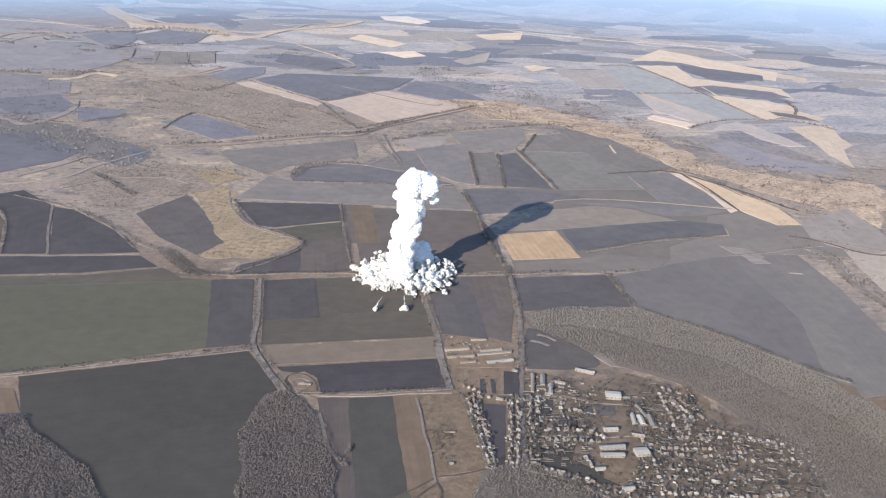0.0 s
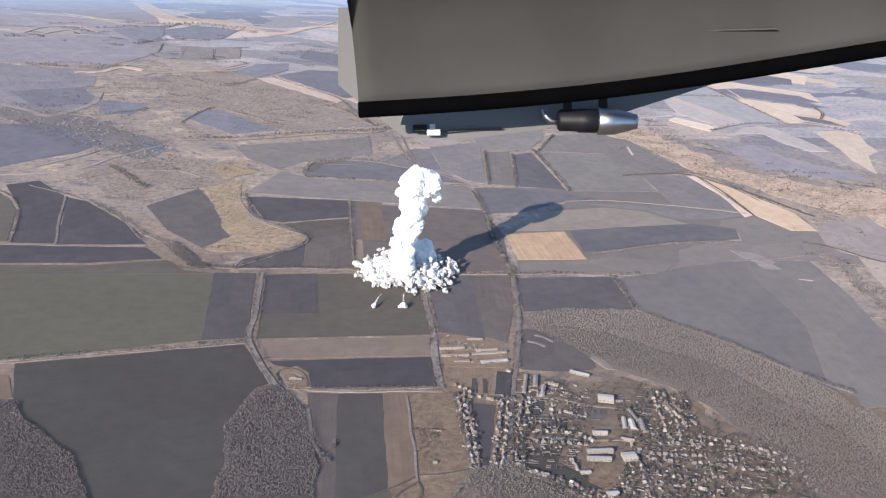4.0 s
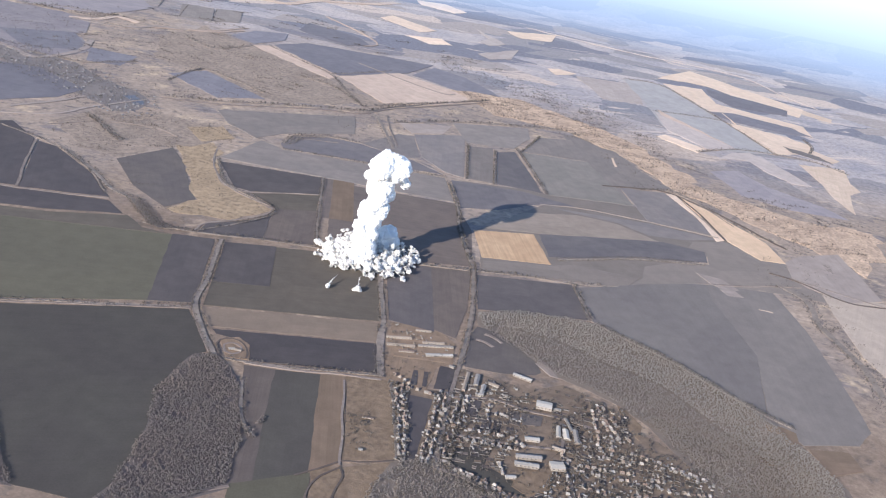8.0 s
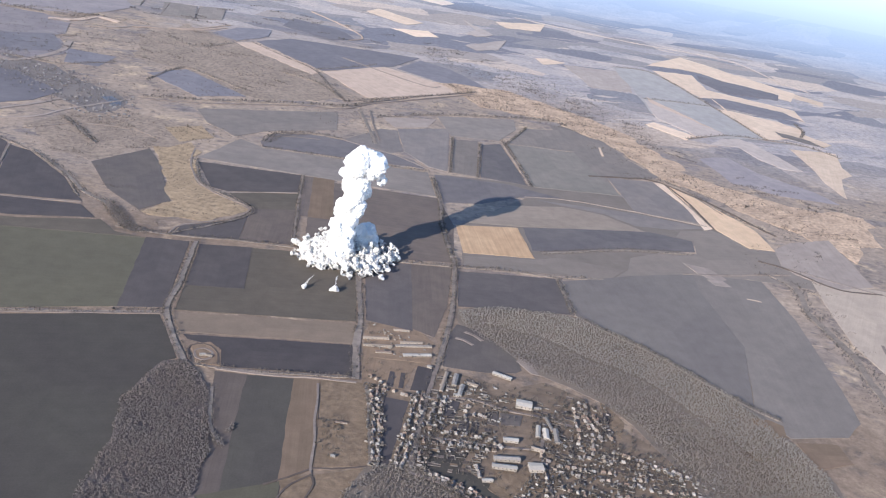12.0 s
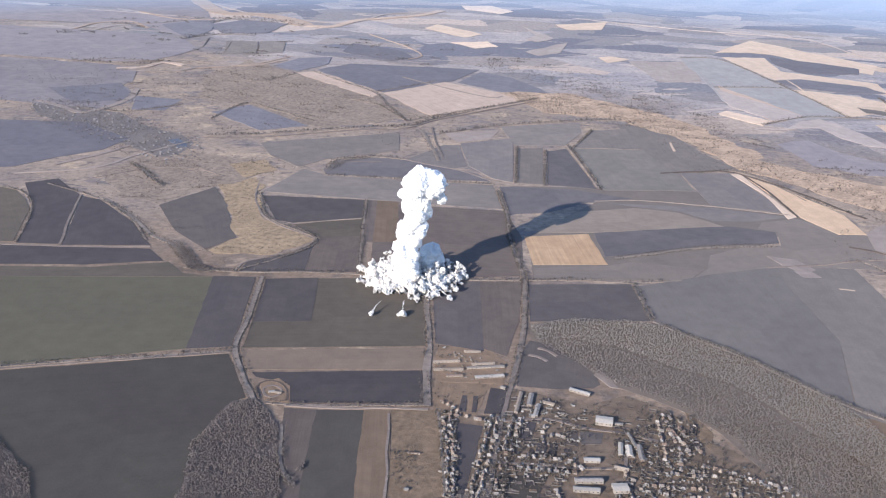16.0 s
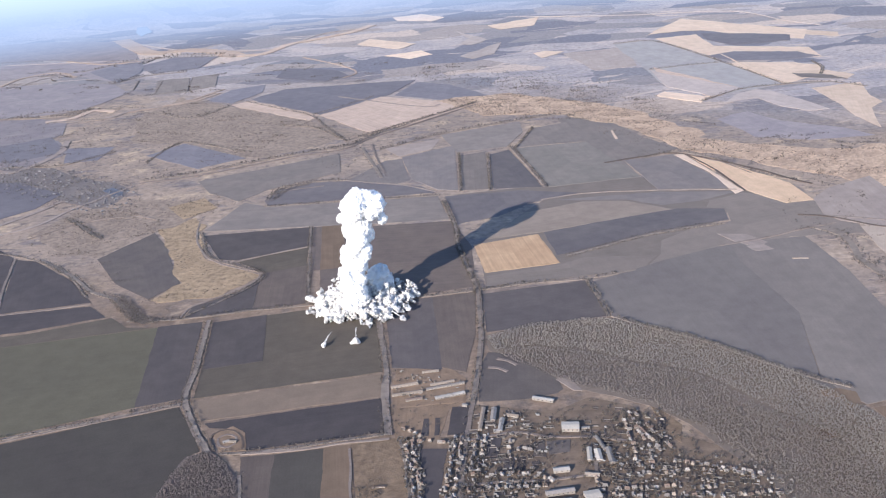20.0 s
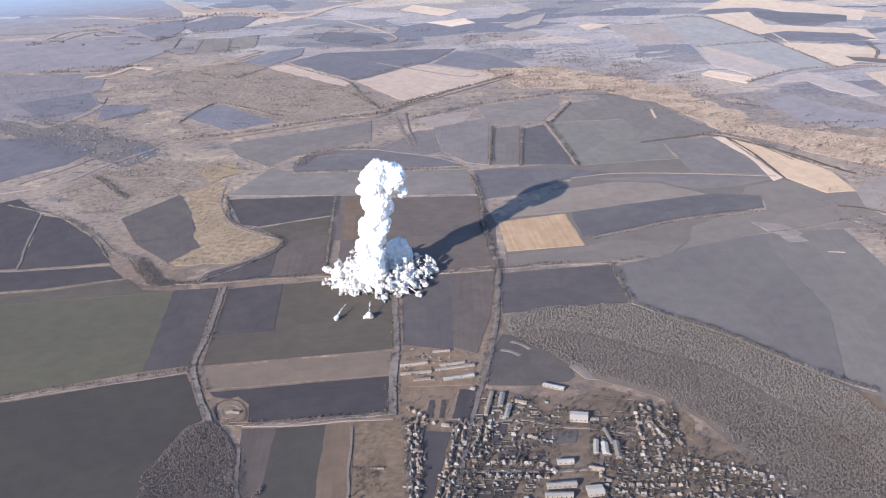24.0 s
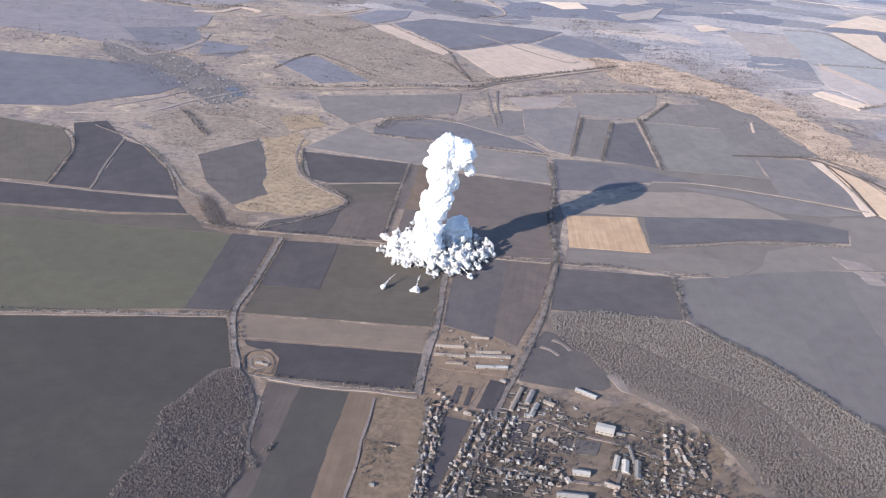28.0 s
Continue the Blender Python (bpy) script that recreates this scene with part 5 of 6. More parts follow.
HOUSES = [
    house(3.9, 3.1, 1.4, 1.5, 1.2, ROOF_PALE, "small whitewashed house with a pale sheet roof"),
    house(4.3, 3.0, 1.4, 1.4, 0.0, ROOF_GREY, "low village house with a grey slate roof"),
    house(3.6, 3.1, 1.4, 1.5, 1.5, ROOF_TAN, "small village house with a tan hipped roof"),
    house(4.1, 2.9, 1.4, 1.4, 0.0, ROOF_RUST, "low village house with a rusty sheet roof"),
    house(3.0, 2.2, 1.1, 0.9, 0.0, ROOF_DARK, "small dark-roofed outbuilding in a garden"),
]
built = [0]


def house_row(pts, spacing):
    """Houses along one street side, each turned a little its own way."""
    line = smooth_line(pts, spacing * 0.72)
    for i, p in enumerate(line):
        if random.random() < 0.1:
            continue
        d = line[min(i + 1, len(line) - 1)] - line[max(i - 1, 0)]
        k = random.choices(range(5), (4, 5, 3, 4, 5))[0]
        a = math.atan2(d.y, d.x) + random.choice((0, math.pi / 2, 0)) + random.gauss(0, 0.08)
        m = Matrix.Translation((p.x + random.gauss(0, 0.9), p.y + random.gauss(0, 0.9), 0.2)) @ Matrix.Rotation(a, 4, "Z")
        if built[0] < 5:
            HOUSES[built[0]].matrix_basis = m
        else:
            copy_thing(HOUSES[k], m)
        built[0] += 1


def barn(a, b, width, wall, roofing, label):
    """A long building, its ridge from a to b, with roof, ridge cap, gate and window row."""
    a, b, width, wall = Vector(a), Vector(b), width * 0.74, wall * 0.72
    d = b - a
    long_ = max(d.length, 3.0)
    thing = tagged(new("barn"), label, "building", "large village buildings")
    c = (a + b) / 2
    thing.matrix_world = Matrix.Translation((c.x, c.y, 0.5)) @ Matrix.Rotation(math.atan2(d.y, d.x), 4, "Z")
    bm = bmesh.new()
    box(bm, -long_ / 2, -width / 2, 0, long_ / 2, width / 2, wall)
    part("wall", bm, WALL, thing)
    bm = bmesh.new()
    hipped(bm, long_, width, width * (0.06 if "flat" in label or "square" in label else 0.2), 0.3, 0.0)
    bmesh.ops.translate(bm, verts=bm.verts, vec=(0, 0, wall + 0.12))
    part("roof", bm, roofing, thing)
    for s in (-1, 1):
        n = max(2, int(long_ / 4))
        for i in range(n):
            x = -long_ / 2 + (i + 0.5) * long_ / n
            bm = bmesh.new()
            box(bm, x - 0.5, s * width / 2 - 0.06, wall * 0.45, x + 0.5, s * width / 2 + 0.06, wall * 0.8)
            part("window", bm, GLASS_DARK, thing)
    bm = bmesh.new()
    box(bm, long_ / 2 - 0.05, -0.9, 0, long_ / 2 + 0.08, 0.9, wall * 0.75)
    part("gate", bm, ROOF_RUST, thing)
    return thing


barn((67, 966), (97, 972), 5.5, 2.2, ROOF_TAN, "long low cattle shed with a tan asbestos roof")
barn((69, 949), (102, 954), 5.5, 2.2, ROOF_TAN, "long low cattle shed with a tan asbestos roof")
barn((84, 937), (102, 940), 5, 2.2, ROOF_RUST, "short rusty-roofed farm shed beside cattle sheds")
barn((106, 957), (148, 966), 5, 2.4, ROOF_GREY, "long cattle shed with a grey ridged roof")
barn((116, 937), (148, 945), 7, 2.4, ROOF_WHITE, "long cattle shed with a bright white roof")
barn((111, 966), (137, 972), 5, 2, ROOF_TAN, "low tan farm shed with a worn roof")
barn((101, 995), (120, 997), 4, 2, ROOF_TAN, "open hay shelter with a tan roof")
barn((243, 865), (260, 863), 17, 5, ROOF_CREAM, "large square hall with a flat cream roof")
barn((185, 888), (181, 866), 6, 3, ROOF_WHITE, "white-roofed workshop in a walled yard")
barn((175, 867), (181, 866), 5, 3, ROOF_WHITE, "short white-roofed wing of a workshop")
barn((178, 909), (175, 886), 7, 2.6, ROOF_GREY, "grey-roofed garage block in a yard")
barn((220, 924), (241, 915), 7, 3.4, ROOF_WHITE, "long store with a white arched roof")
barn((191, 895), (202, 891), 6, 2.5, ROOF_TAN, "tan-roofed shed in a walled yard")
barn((167, 911), (161, 871), 5, 2.4, ROOF_TAN, "narrow tan shed beside a road")
barn((226, 795), (241, 796), 8, 3.6, ROOF_WHITE, "white-roofed two-storey block in a village")
barn((215, 761), (241, 764), 8, 4.2, ROOF_GREY, "long grey-roofed wing of a school")
barn((213, 749), (237, 749), 8, 4.2, ROOF_WHITE, "long white-roofed wing of a school")
barn((249, 753), (263, 755), 15, 5, ROOF_CREAM, "square public hall with a cream roof")
barn((264, 827), (262, 807), 6, 2.8, ROOF_CREAM, "narrow village store with a cream roof")
barn((271, 823), (271, 806), 8, 2.8, ROOF_CREAM, "broad barn with a cream roof")
barn((282, 825), (282, 801), 7, 2.8, ROOF_GREY, "grey barn with a pale ridge")
barn((274, 846), (279, 823), 4, 2.4, ROOF_GREY, "narrow grey barn beside a lane")
barn((203, 725), (213, 727), 5, 3, ROOF_WHITE, "white-roofed cottage block beside a dark plot")
barn((223, 693), (234, 695), 8, 3.4, ROOF_WHITE, "white-roofed house beside a lane")
barn((262, 862), (270, 862), 4, 2.2, ROOF_WHITE, "small white-roofed annex of a hall")
barn((254, 787), (267, 784), 6, 3, ROOF_TAN, "public building with a tan roof")
barn((-102, 880), (-96, 882), 4, 2.2, ROOF_WHITE, "small white farm building")
barn((-95, 881), (-88, 880), 4, 2, ROOF_TAN, "small tan farm shed")
barn((57, 789), (69, 789), 2.5, 1.6, ROOF_RUST, "long dark woodpile shelter in a pasture")
barn((60, 733), (64, 733), 4, 2, ROOF_WHITE, "small white hut in a pasture")
barn((145, 920), (150, 918), 5, 2.6, ROOF_GREY, "small grey weighhouse beside a road")
house_row([(86, 855), (93, 802), (99, 736)], 6.5)
house_row([(93, 860), (99, 802), (104, 736)], 6.5)
house_row([(136, 861), (129, 802), (120, 730)], 6.5)
house_row([(143, 861), (137, 802), (127, 730)], 6.5)
house_row([(157, 856), (150, 805)], 6.5)
house_row([(165, 856), (157, 805)], 6.5)
house_row([(100, 859), (130, 854)], 7)
house_row([(152, 798), (213, 793)], 7)
house_row([(146, 776), (216, 776)], 7.5)
house_row([(143, 755), (143, 730)], 7)
house_row([(150, 728), (186, 712), (221, 688)], 7.5)
house_row([(155, 722), (190, 703), (215, 685)], 9)
house_row([(264, 782), (265, 742), (264, 696)], 9)
house_row([(228, 684), (259, 680)], 9)
house_row([(313, 885), (322, 848), (335, 809)], 7)
house_row([(319, 885), (330, 854), (342, 823)], 7.5)
house_row([(315, 858), (321, 825), (317, 792)], 8)
house_row([(306, 872), (307, 831), (304, 798)], 8)
house_row([(338, 801), (373, 787), (415, 772)], 8)
house_row([(339, 784), (376, 780), (408, 770)], 9)
house_row([(306, 784), (334, 780)], 8)
house_row([(269, 768), (294, 763), (323, 762), (373, 756)], 8.5)
house_row([(275, 756), (313, 750), (358, 747)], 10)
house_row([(363, 744), (403, 744), (420, 742)], 7.5)
house_row([(273, 731), (294, 725), (321, 721), (340, 728)], 8)
house_row([(274, 714), (306, 710), (332, 705)], 8)
house_row([(259, 688), (299, 688), (341, 684), (380, 688)], 9)
house_row([(261, 667), (298, 667), (338, 663), (387, 667)], 9)
house_row([(250, 647), (291, 647), (329, 639), (384, 647)], 10)
house_row([(197, 836), (209, 832)], 9)
house_row([(190, 847), (188, 822)], 10)
house_row([(218, 787), (223, 783)], 8)
house_row([(198, 746), (201, 730)], 7)
house_row([(84, 882), (100, 870)], 7)


def far_village(label, pts, count):
    """A village far off: many tiny houses in one mesh, and trees between them."""
    bm = bmesh.new()
    for x, y in scattered(pts, count, count):
        a, k = random.uniform(0, 3.14), len(bm.verts)
        l, w, h = random.uniform(2.6, 4.6), random.uniform(2.0, 2.8), random.uniform(0.9, 1.4)
        box(bm, -l / 2, -w / 2, 0, l / 2, w / 2, h)
        hipped_at = len(bm.verts)
        hipped(bm, l, w, 1.1, 0.3, random.choice((0, 1.5)))
        bm.verts.ensure_lookup_table()
        bmesh.ops.translate(bm, verts=bm.verts[hipped_at:], vec=(0, 0, h + 0.12))
        m = Matrix.Translation(lay(float(x), float(y), lift(x, y))) @ Matrix.Rotation(a, 4, "Z")
        bm.verts.ensure_lookup_table()
        for v in bm.verts[k:]:
            v.co = m @ v.co
    data = bpy.data.meshes.new("far_village")
    bm.to_mesh(data)
    bm.free()
    data.materials.append(FAR_ROOFS)
    tagged(new("far_village", data), label, "village", "", "stuff")
    plant("village_trees", "bare dark trees of a far village", scattered(pts, count * 4, count + 5), 1.6, 3.4, BARE_BELT, TREES)


far_village("far village of small pale houses among bare trees", [(-992, 2135), (-823, 2096), (-633, 1951), (-497, 1843), (-442, 1727), (-498, 1650), (-620, 1737), (-791, 1884), (-948, 1997)], 260)
far_village("far village along a valley", [(273, 2770), (401, 2711), (524, 2547), (619, 2482), (639, 2289), (495, 2340), (364, 2463), (250, 2603)], 120)
far_village("far village on a slope", [(-1303, 2208), (-967, 2086), (-891, 1986), (-1184, 2016)], 50)


def garden_sheds(pts, count, turn):
    """Small sheds, coops and fences behind the houses, too small to tell apart."""
    r = random.Random(count)
    bm = bmesh.new()
    for x, y in scattered(pts, count, count + 9):
        k = len(bm.verts)
        l, w, h = r.uniform(1.4, 3.4), r.uniform(1.1, 2.0), r.uniform(0.8, 1.3)
        box(bm, -l / 2, -w / 2, 0, l / 2, w / 2, h)
        top = len(bm.verts)
        hipped(bm, l, w, r.uniform(0.2, 0.7), 0.12, 0.0)
        bm.verts.ensure_lookup_table()
        bmesh.ops.translate(bm, verts=bm.verts[top:], vec=(0, 0, h + 0.12))
        m = Matrix.Translation((float(x), float(y), 0.2)) @ Matrix.Rotation(turn + r.choice((0, 1.571)) + r.gauss(0, 0.1), 4, "Z")
        bm.verts.ensure_lookup_table()
        for v in bm.verts[k:]:
            v.co = m @ v.co
    data = bpy.data.meshes.new("garden_sheds")
    bm.to_mesh(data)
    bm.free()
    data.materials.append(SHED_MIX)
    return tagged(new("garden_sheds", data), "many small weathered sheds behind village houses", "sheds", "", "stuff")


garden_sheds([(81, 867), (101, 868), (111, 727), (94, 726)], 70, 1.3)
garden_sheds([(129, 864), (170, 865), (150, 725), (114, 725)], 110, 0.1)
garden_sheds([(154, 813), (222, 808), (212, 761), (147, 761)], 70, 0.1)
garden_sheds([(268, 848), (311, 891), (346, 885), (344, 809), (385, 804), (434, 762), (425, 714), (405, 624), (229, 625), (226, 696), (259, 761)], 520, -0.25)
garden_sheds([(161, 915), (239, 890), (224, 819), (147, 807)], 70, 0.05)
garden_sheds([(73, 1007), (148, 971), (140, 935), (72, 921)], 40, 0.05)
# ---- the smoke cloud ----
def smoke_material(name, a, b, scatter, dust_shade=0.0):
    k = Nodes(name, 1.0)
    k.bsdf.inputs["Specular IOR Level"].default_value = 0.0
    c = k.mix(k.span(k.noise(0.09, 5, 0.6), 0.3, 0.7, 0, 1), a, b)
    # Dusty patches; their dark grey also paints shade into the billows' creases.
    if dust_shade:
        c = k.mix(k.span(k.noise(0.2, 6, 0.7), 0.50, 0.60, 0, dust_shade), c, (0.13, 0.128, 0.128))
    k.bsdf.inputs["Subsurface Weight"].default_value = 0.7
    k.bsdf.inputs["Subsurface Radius"].default_value = (1.0, 1.0, 1.0)
    k.bsdf.inputs["Subsurface Scale"].default_value = scatter
    k.bump(k.noise(0.35, 5, 0.65), 0.4, 1.2)
    return k.done(c)


SMOKE = smoke_material("dense_white_smoke", (0.93, 0.905, 0.85), (0.96, 0.94, 0.89), 4.0)
PUFFS = smoke_material("cream_white_smoke", (0.54, 0.52, 0.485), (0.87, 0.845, 0.79), 1.0, 0.52)
# Dark base colour stands for shaded gaps as well as dust.
DUSTY_SHADE = smoke_material("dusty_shaded_smoke", (0.20, 0.195, 0.20), (0.50, 0.49, 0.475), 0.3, 0.85)
# The blue-grey base colour carries the shade that the dome lies in.
VEIL = smoke_material("shaded_grey_smoke", (0.60, 0.615, 0.61), (0.70, 0.71, 0.70), 3.0)




def puff_shape(seed, detail):
    """One billow: a lumpy ball with rounded knobs."""
    bm = bmesh.new()
    bmesh.ops.create_icosphere(bm, subdivisions=detail, radius=1.0)
    off = Vector((seed * 7.3, seed * 3.1, seed * 5.7))
    for v in bm.verts:
        p = v.co * 1.5 + off
        q = v.co * 3.6 + off
        knob = 0.26 * (1 - abs(noise.noise(p)) * 2) + 0.15 * (1 - abs(noise.noise(q)) * 2) + 0.05 * noise.noise(v.co * 8 + off)
        v.co *= 0.80 + knob
    data = np.array([v.co[:] for v in bm.verts])
    faces = np.array([[v.index for v in f.verts] for f in bm.faces])
    bm.free()
    return data, faces


BILLOWS = [puff_shape(s, 4) for s in range(6)]
KNOBS = [puff_shape(s + 20, 3) for s in range(6)]


CURLS = bpy.data.textures.new("curls", "CLOUDS")
CURLS.noise_scale, CURLS.noise_depth, CURLS.noise_type = 4.2, 4, "HARD_NOISE"
FRAYS = bpy.data.textures.new("frays", "CLOUDS")
FRAYS.noise_scale, FRAYS.noise_depth, FRAYS.noise_type = 1.5, 2, "HARD_NOISE"


def billow(name, puffs, stock, parent, label="", grain=0.9, material=None, rough=3.4):
    """One part of the cloud from overlapping billows (x, y, z, size)."""
    r = np.random.RandomState(len(puffs) + 11)
    vs, fs, base = [], [], 0
    for x, y, z, s in puffs:
        v, f = stock[r.randint(len(stock))]
        turn = np.array(Euler(r.uniform(0, 6.28, 3)).to_matrix())
        vs.append(v @ turn.T * s * np.array((1, 1, r.uniform(0.85, 1.1))) + (x, y, z))
        fs.append(f + base)
        base += len(v)
    ob = mesh_object(name, np.concatenate(vs).tolist(), np.concatenate(fs).tolist(), material or SMOKE, parent, label, True)
    melt = ob.modifiers.new("melt", "REMESH")
    melt.mode, melt.voxel_size, melt.use_smooth_shade = "VOXEL", grain, True
    curl = ob.modifiers.new("curl", "DISPLACE")
    curl.texture, curl.strength, curl.mid_level, curl.texture_coords = CURLS, rough, 0.4, "LOCAL"
    fray = ob.modifiers.new("fray", "DISPLACE")
    fray.texture, fray.strength, fray.mid_level, fray.texture_coords = FRAYS, rough * 0.42, 0.5, "LOCAL"
    return ob


BASE = Vector((18, 1168))


def cloud():
    r = np.random.RandomState(5)
    thing = tagged(new("smoke_cloud"), "towering white smoke column over a ring of billows on fields", "smoke")
    thing.location = (BASE.x, BASE.y, 0)
    # the stem, leaning a little to the east as it climbs
    stem = []
    for i in range(64):
        t = i / 63
        z = 6 + 128 * t
        lean = Vector((-8 + 19 * t ** 1.3, -4 + 18 * t))
        wide = 16.4 + 2.4 * t - 1.5 * math.sin(3.1 * t)
        a, q = r.uniform(0, 6.28), r.uniform(0.25, 0.75)
        s = wide * r.uniform(0.45, 0.72)
        stem.append((lean.x + wide * q * math.cos(a), lean.y + wide * q * math.sin(a), z, s))
        if i % 2:
            stem.append((lean.x, lean.y, z, wide * 0.75))
    billow("column", stem, BILLOWS, thing, "sunlit boiling smoke column")
    cap = []
    for i in range(46):
        d = r.normal(size=3)
        d /= np.linalg.norm(d)
        c = np.array((16, 18, 142)) + d * np.array((26, 23, 15)) * r.uniform(0.55, 0.95)
        cap.append((*c, r.uniform(6.5, 11.5)))
    cap += [(15, 18, 142, 20), (3, 16, 142, 16), (28, 18, 142, 16)]
    cap += [(38, 18, 119, 6), (42, 16, 123, 5), (36, 18, 126, 7), (-12, 12, 128, 7), (-6, 14, 120, 7), (3, 16, 152, 8), (22, 20, 153, 8)]
    billow("cap", cap, BILLOWS, thing, "rounded lumpy smoke cap")
    # the heap: uneven billows crowding the foot of the column
    heap = []
    for i in range(240):
        a, q = r.uniform(0, 6.28), math.sqrt(r.uniform(0.02, 1))
        x, y = 56 * q * math.cos(a) - 2, 44 * q * math.sin(a) + 14
        heap.append((x, y, (1 - q) * 20 + r.uniform(1, 8) + 7 * max(0.0, math.sin(a)) * q, 2.6 + 4.4 * r.uniform() ** 2))
    billow("mound", heap, KNOBS, thing, "sunlit heap of low uneven billows", 0.6, PUFFS, 3.4)
    # the ring: arms thrown outwards, each ending in a ragged head, with dusty trails between, darkened for the shaded
    # gaps
    lobes, trail = 40, []
    for j in range(lobes):
        a = 2 * math.pi * (j + r.uniform(-0.4, 0.4)) / lobes
        long_ = r.uniform(0.66, 1.05)
        ex, ey = 73 * long_ * math.cos(a) + 3, 58 * long_ * math.sin(a) + 20
        shade = 0.5 + 0.5 * math.cos(a + 0.25)
        rise = 16 * max(0.0, math.sin(a)) ** 0.8
        puffs = []
        n = r.randint(10, 15) - int(2 * shade)
        for i in range(n):
            t = 0.34 + 0.66 * (i + r.uniform(0.2, 0.9)) / n
            side = r.normal(size=2) * 3.0
            z = 13 * (1 - t) ** 1.1 + r.uniform(1.5, 9.5) + rise * r.uniform(0.2, 1.0)
            puffs.append((ex * t + side[0], ey * t + side[1], z, 1.6 + 3.4 * r.uniform() ** 1.6))
        big = r.uniform(2.2, 5.4)
        for i in range(7):
            d = r.normal(size=3) * big * 0.62
            puffs.append((ex + d[0], ey + d[1], max(big * 0.6, big + d[2]) + rise * 0.7, big * r.uniform(0.35, 0.75)))
        # East arms get more of the dark trail, as on the shaded side.
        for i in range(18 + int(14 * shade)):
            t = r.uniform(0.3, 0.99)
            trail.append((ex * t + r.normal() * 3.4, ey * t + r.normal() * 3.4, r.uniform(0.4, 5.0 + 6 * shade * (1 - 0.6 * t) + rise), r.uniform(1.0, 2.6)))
        billow("billow", puffs, KNOBS, thing, "", 0.5, PUFFS, 3.8)
    tagged(billow("low_dust_shade", trail, KNOBS, thing, "dusty smoke, darkened as shade between the billows", 0.6, DUSTY_SHADE, 2.8), kind="stuff")
    billow("veil", [(22, 42, 28, 16), (26, 46, 36, 12), (18, 36, 18, 15), (30, 46, 22, 13)], BILLOWS, thing, "smooth grey dome of smoke behind the column", 0.9, VEIL, 0.8)
    # small puffs thrown clear of the ring, each with a thin trail
    for x, y, s in ((-39, -92, 3.4), (0, -88, 4.6), (56, -34, 3.8), (69, 36, 6.5), (-72, 40, 6)):
        p = [(x + r.normal() * s * 0.4, y + r.normal() * s * 0.4, s * 0.5 + r.uniform(0, s * 0.8), s * r.uniform(0.5, 0.75)) for i in range(8)]
        if y < -30:
            p += [(x * (1 - 0.013 * i) + r.normal() * 0.5, y * (1 - 0.013 * i), s + 0.7 * i ** 0.8, 0.8) for i in range(1, 19)]
        billow("stray_puff", p, KNOBS, thing, "", 0.45, PUFFS, 1.8)
    return thing


cloud()

# ---- the aircraft overhead ----
HULL = plain("light_grey_hull_paint", (0.066, 0.064, 0.057), (0.084, 0.081, 0.072), 0.32, 0.25)
WING = plain("pale_wing_paint", (0.125, 0.12, 0.11), (0.15, 0.144, 0.13), 0.4, 0.2)
RUBBER = plain("black_rubber", (0.0012, 0.0012, 0.0014), (0.002, 0.002, 0.0022), 1.0, 1.0)
RUBBER.node_tree.nodes["Principled BSDF"].inputs["Specular IOR Level"].default_value = 0.03
BLACK_CASE = plain("black_engine_casing", (0.005, 0.005, 0.006), (0.010, 0.010, 0.011), 0.5, 2.0)
STEEL = plain("brushed_steel", (0.26, 0.265, 0.275), (0.34, 0.345, 0.355), 0.35, 1.5, 1.0)
WHITE_PLASTIC = plain("white_plastic", (0.45, 0.45, 0.45), (0.55, 0.55, 0.55), 0.5, 1.0)
GAP = plain("dark_panel_gap", (0.05, 0.05, 0.05), (0.07, 0.07, 0.07), 0.7, 1.0)


def lathe(bm, axis_from, axis_to, radii, seg=24):
    """A turned body: radii at even steps along the axis."""
    a, b = Vector(axis_from), Vector(axis_to)
    d = (b - a).normalized()
    u = d.cross(Vector((0, 1, 0.3))).normalized()
    w = d.cross(u)
    rings = []
    for i, (t, rad) in enumerate(radii):
        c = a.lerp(b, t)
        rings.append([bm.verts.new(c + (u * math.cos(6.2832 * j / seg) + w * math.sin(6.2832 * j / seg)) * rad) for j in range(seg)])
    for r0, r1 in zip(rings, rings[1:]):
        for j in range(seg):
            bm.faces.new((r0[j], r0[(j + 1) % seg], r1[(j + 1) % seg], r1[j]))
    bm.faces.new(rings[0][::-1])
    bm.faces.new(rings[-1])
    bmesh.ops.recalc_face_normals(bm, faces=bm.faces)


def tube(bm, pts, rad, seg=12):
    line = [Vector(p) for p in pts]
    rings = []
    for i, p in enumerate(line):
        d = (line[min(i + 1, len(line) - 1)] - line[max(i - 1, 0)]).normalized()
        u = d.cross(Vector((0.1, 1, 0.2))).normalized()
        w = d.cross(u)
        rings.append([bm.verts.new(p + (u * math.cos(6.2832 * j / seg) + w * math.sin(6.2832 * j / seg)) * rad) for j in range(seg)])
    for r0, r1 in zip(rings, rings[1:]):
        for j in range(seg):
            bm.faces.new((r0[j], r0[(j + 1) % seg], r1[(j + 1) % seg], r1[j]))
    bm.faces.new(rings[0][::-1])
    bm.faces.new(rings[-1])
    bmesh.ops.recalc_face_normals(bm, faces=bm.faces)


# The camera's pose at 5 s; the craft is shaped to fit this view.
VIEW_POSE = ((49.2, 3.5, 513.1), (49.26, 5.34, 512.39), 4.8)


def scaled_part(name, bm, material, parent, label=""):
    """A fitting set back from the belly, enlarged to hold its place in the camera's view."""
    bmesh.ops.scale(bm, vec=(1.055, 1.05, 1.0), verts=bm.verts)
    return part(name, bm, material, parent, label)


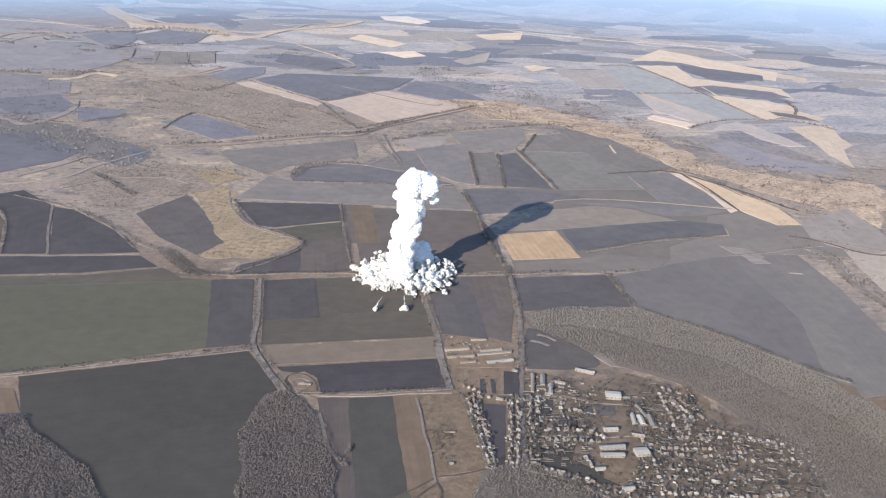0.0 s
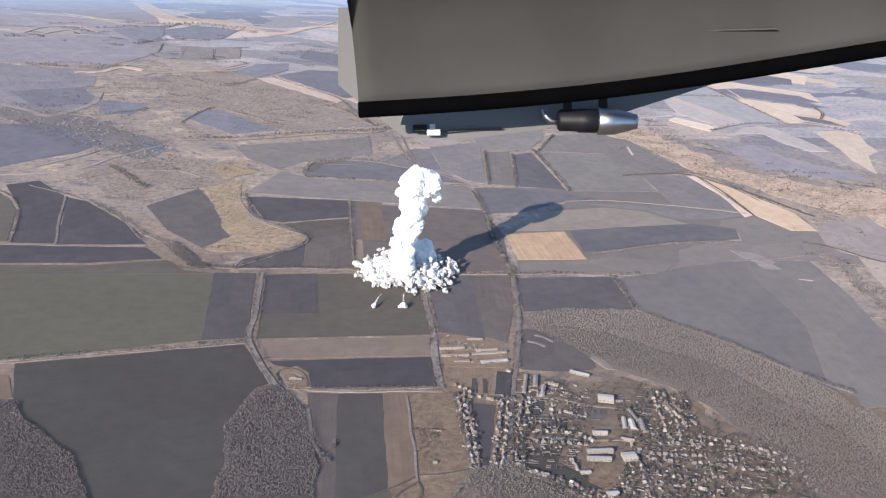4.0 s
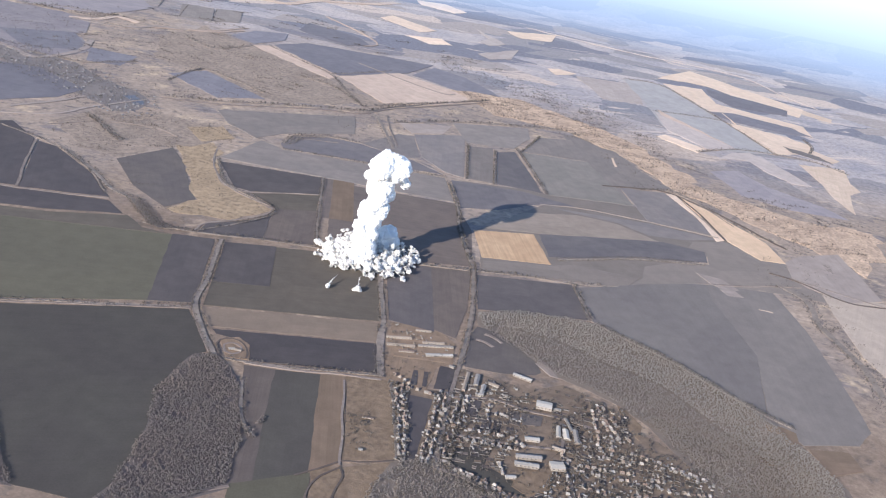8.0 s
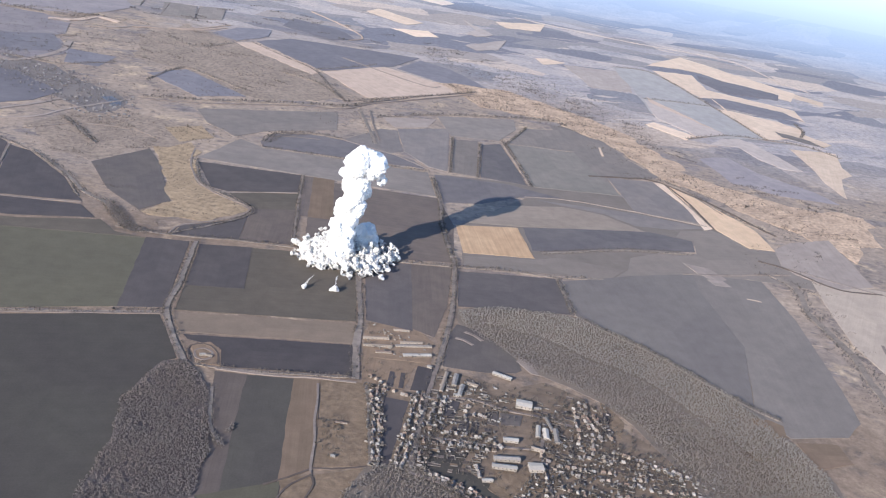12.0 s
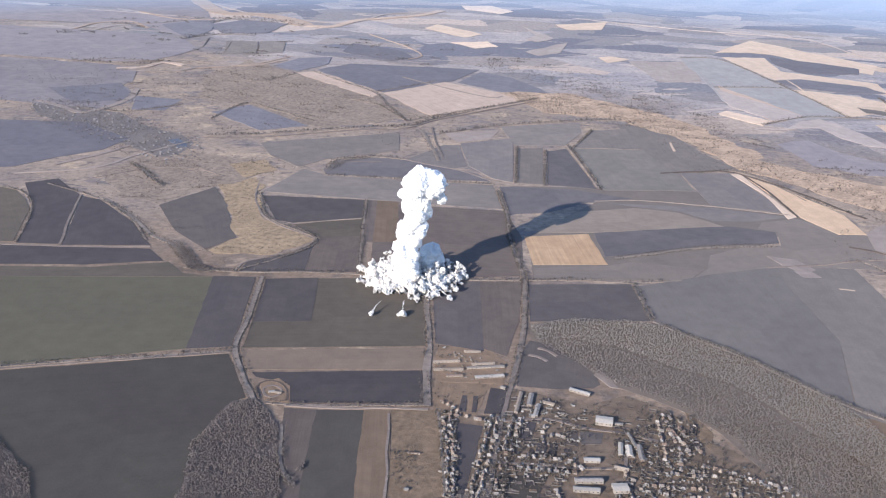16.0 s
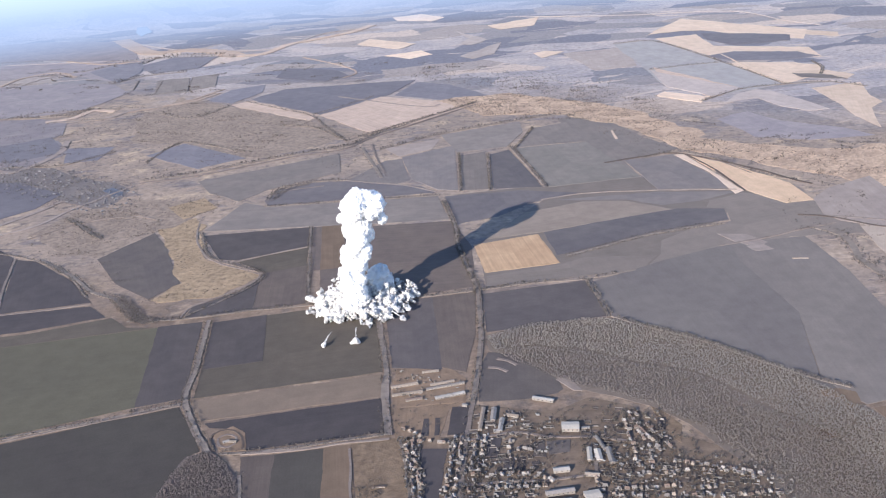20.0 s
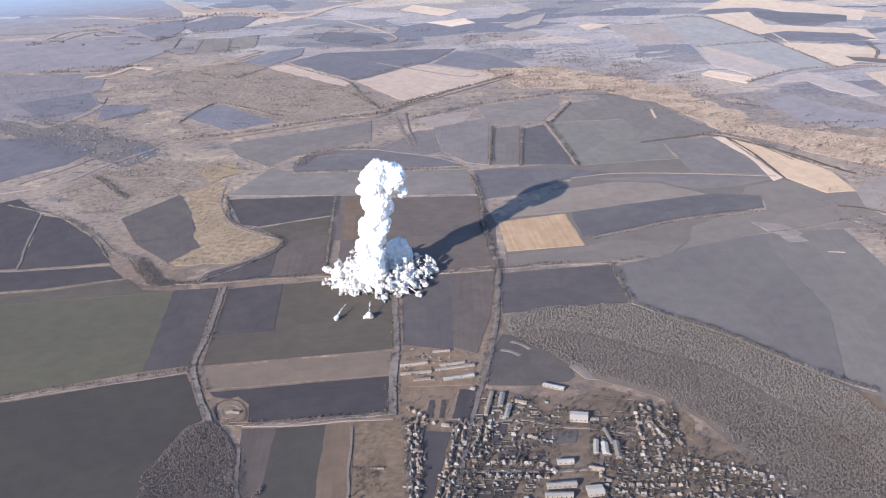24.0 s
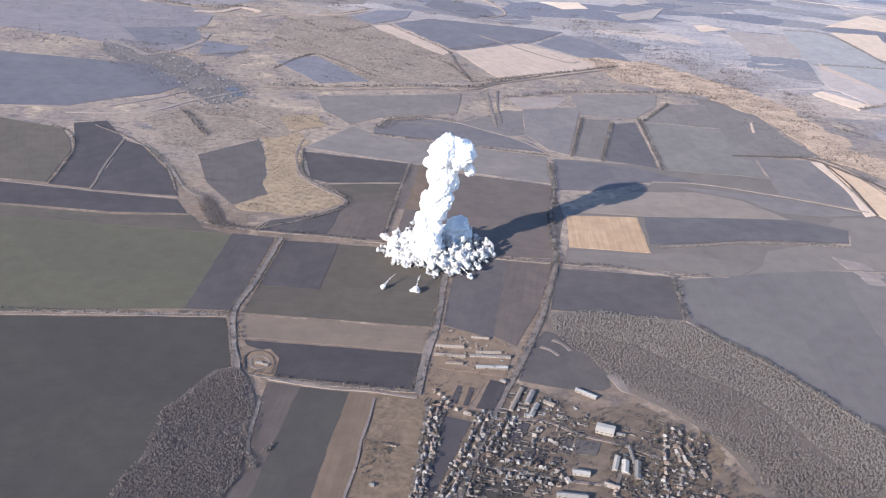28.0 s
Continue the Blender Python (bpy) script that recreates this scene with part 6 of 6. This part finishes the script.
def aircraft():
    thing = tagged(new("aircraft"), "light grey unmanned aircraft with a slung jet engine", "aircraft")
    thing.matrix_world = look(*VIEW_POSE) @ Matrix.Translation((-0.13, -0.22, 0)) @ Matrix.Scale(0.89, 4)
    # local axes are the view's: x right, y up, z back to the camera

    def edge(x):
        """The height of the belly's lower rim at x."""
        return 5.45 + 2.6 / (1 + math.exp(-(x - 1.0) / 4.8))

    # the belly panel, curved in section, with its thickness
    bm = bmesh.new()
    xs = [-13.45 + 0.6 * i for i in range(54)]
    cols = []
    for x in xs:
        z0 = edge(x)
        cols.append([bm.verts.new((x, z0 + h, -27 - d)) for h, d in ((0, 0), (0.5, -0.25), (1.2, -0.7), (2.2, -1.6), (3.2, -3.0), (3.6, -4.6), (3.6, -4.4), (3.0, -2.6), (2.0, -1.2), (0.9, 0.1), (0, 0.5))])
    for c0, c1 in zip(cols, cols[1:]):
        for j in range(len(c0)):
            k = (j + 1) % len(c0)
            bm.faces.new((c0[j], c0[k], c1[k], c1[j]))
    bm.faces.new(cols[0])
    bm.faces.new(cols[-1][::-1])
    bmesh.ops.recalc_face_normals(bm, faces=bm.faces)
    belly = part("belly_panel", bm, HULL, thing)
    belly.data.shade_smooth()
    bm = bmesh.new()
    tube(bm, [(x, edge(x) - 0.04, -26.9) for x in xs], 0.26)
    part("rim_seal", bm, RUBBER, thing, "thick black rubber edge seal").data.shade_smooth()
    bm = bmesh.new()
    box(bm, -6.9, edge(0) + 1.02, -26.35, 0.0, edge(0) + 1.06, -26.2)
    part("panel_gap", bm, GAP, thing)
    # the wing behind it
    bm = bmesh.new()
    outline = [(-13.2, 6.3), (-12.1, 5.34), (-11.07, 4.49), (-9.28, 4.33), (-6.55, 4.62), (-3.8, 5.13), (0.27, 6.33), (2.5, 7.4), (2.0, 9.0), (-13.2, 9.0)]
    top = [bm.verts.new((x * 1.096, y * 1.096, -29.6 - 0.25 * (y - 5))) for x, y in outline]
    low = [bm.verts.new((x * 1.096, y * 1.096 + 0.06, -29.9 - 0.25 * (y - 5))) for x, y in outline]
    bm.faces.new(top)
    bm.faces.new(low[::-1])
    for i in range(len(top)):
        bm.faces.new((top[i], low[i], low[(i + 1) % len(top)], top[(i + 1) % len(top)]))
    bmesh.ops.recalc_face_normals(bm, faces=bm.faces)
    part("wing", bm, WING, thing, "pale grey wing panel")
    # the engine
    z = -28.3
    bm = bmesh.new()
    lathe(bm, (-6.43, 4.97, z), (-5.15, 4.90, z), ((0, 0.28), (0.06, 0.36), (0.5, 0.36), (0.52, 0.39), (0.96, 0.39), (1, 0.36)))
    engine = scaled_part("engine", bm, BLACK_CASE, thing, "black jet engine casing")
    engine.data.shade_smooth()
    bm = bmesh.new()
    lathe(bm, (-5.15, 4.90, z), (-3.87, 4.84, z), ((0, 0.41), (0.03, 0.45), (0.45, 0.43), (0.9, 0.26), (1.0, 0.24)))
    scaled_part("nozzle", bm, STEEL, engine, "polished steel exhaust nozzle").data.shade_smooth()
    bm = bmesh.new()
    tube(bm, [(-6.38, 4.9, z), (-6.66, 4.95, z), (-6.8, 5.1, z), (-6.87, 5.36, z)], 0.11)
    scaled_part("inlet_pipe", bm, STEEL, engine, "short bent steel pipe").data.shade_smooth()
    for x in (-6.1, -4.95):
        bm = bmesh.new()
        box(bm, x - 0.14, 5.2, z - 0.1, x + 0.14, 7.1, z + 0.1)
        bmesh.ops.bevel(bm, geom=bm.edges, offset=0.03, segments=1, affect="EDGES")
        scaled_part("strut", bm, BLACK_CASE, thing)
    bm = bmesh.new()
    box(bm, -4.7, 5.75, z - 0.1, -4.4, 5.88, z + 0.1)
    scaled_part("bracket", bm, BLACK_CASE, thing)
    # the servo and its rod
    bm = bmesh.new()
    box(bm, -11.17, 4.78, -29.3, -10.7, 5.03, -29.0)
    bmesh.ops.bevel(bm, geom=bm.edges, offset=0.03, segments=1, affect="EDGES")
    servo = scaled_part("servo", bm, BLACK_CASE, thing, "black servo box")
    bm = bmesh.new()
    box(bm, -10.7, 4.66, -29.25, -10.25, 4.86, -29.05)
    box(bm, -10.6, 4.83, -29.25, -10.42, 5.04, -29.05)
    scaled_part("servo_horn", bm, WHITE_PLASTIC, servo, "white plastic servo arm")
    bm = bmesh.new()
    tube(bm, [(-10.3, 4.8, -29.1), (-9.2, 4.86, -29.2), (-8.2, 4.86, -29.3)], 0.035, 8)
    scaled_part("push_rod", bm, BLACK_CASE, servo)
    return thing


aircraft()
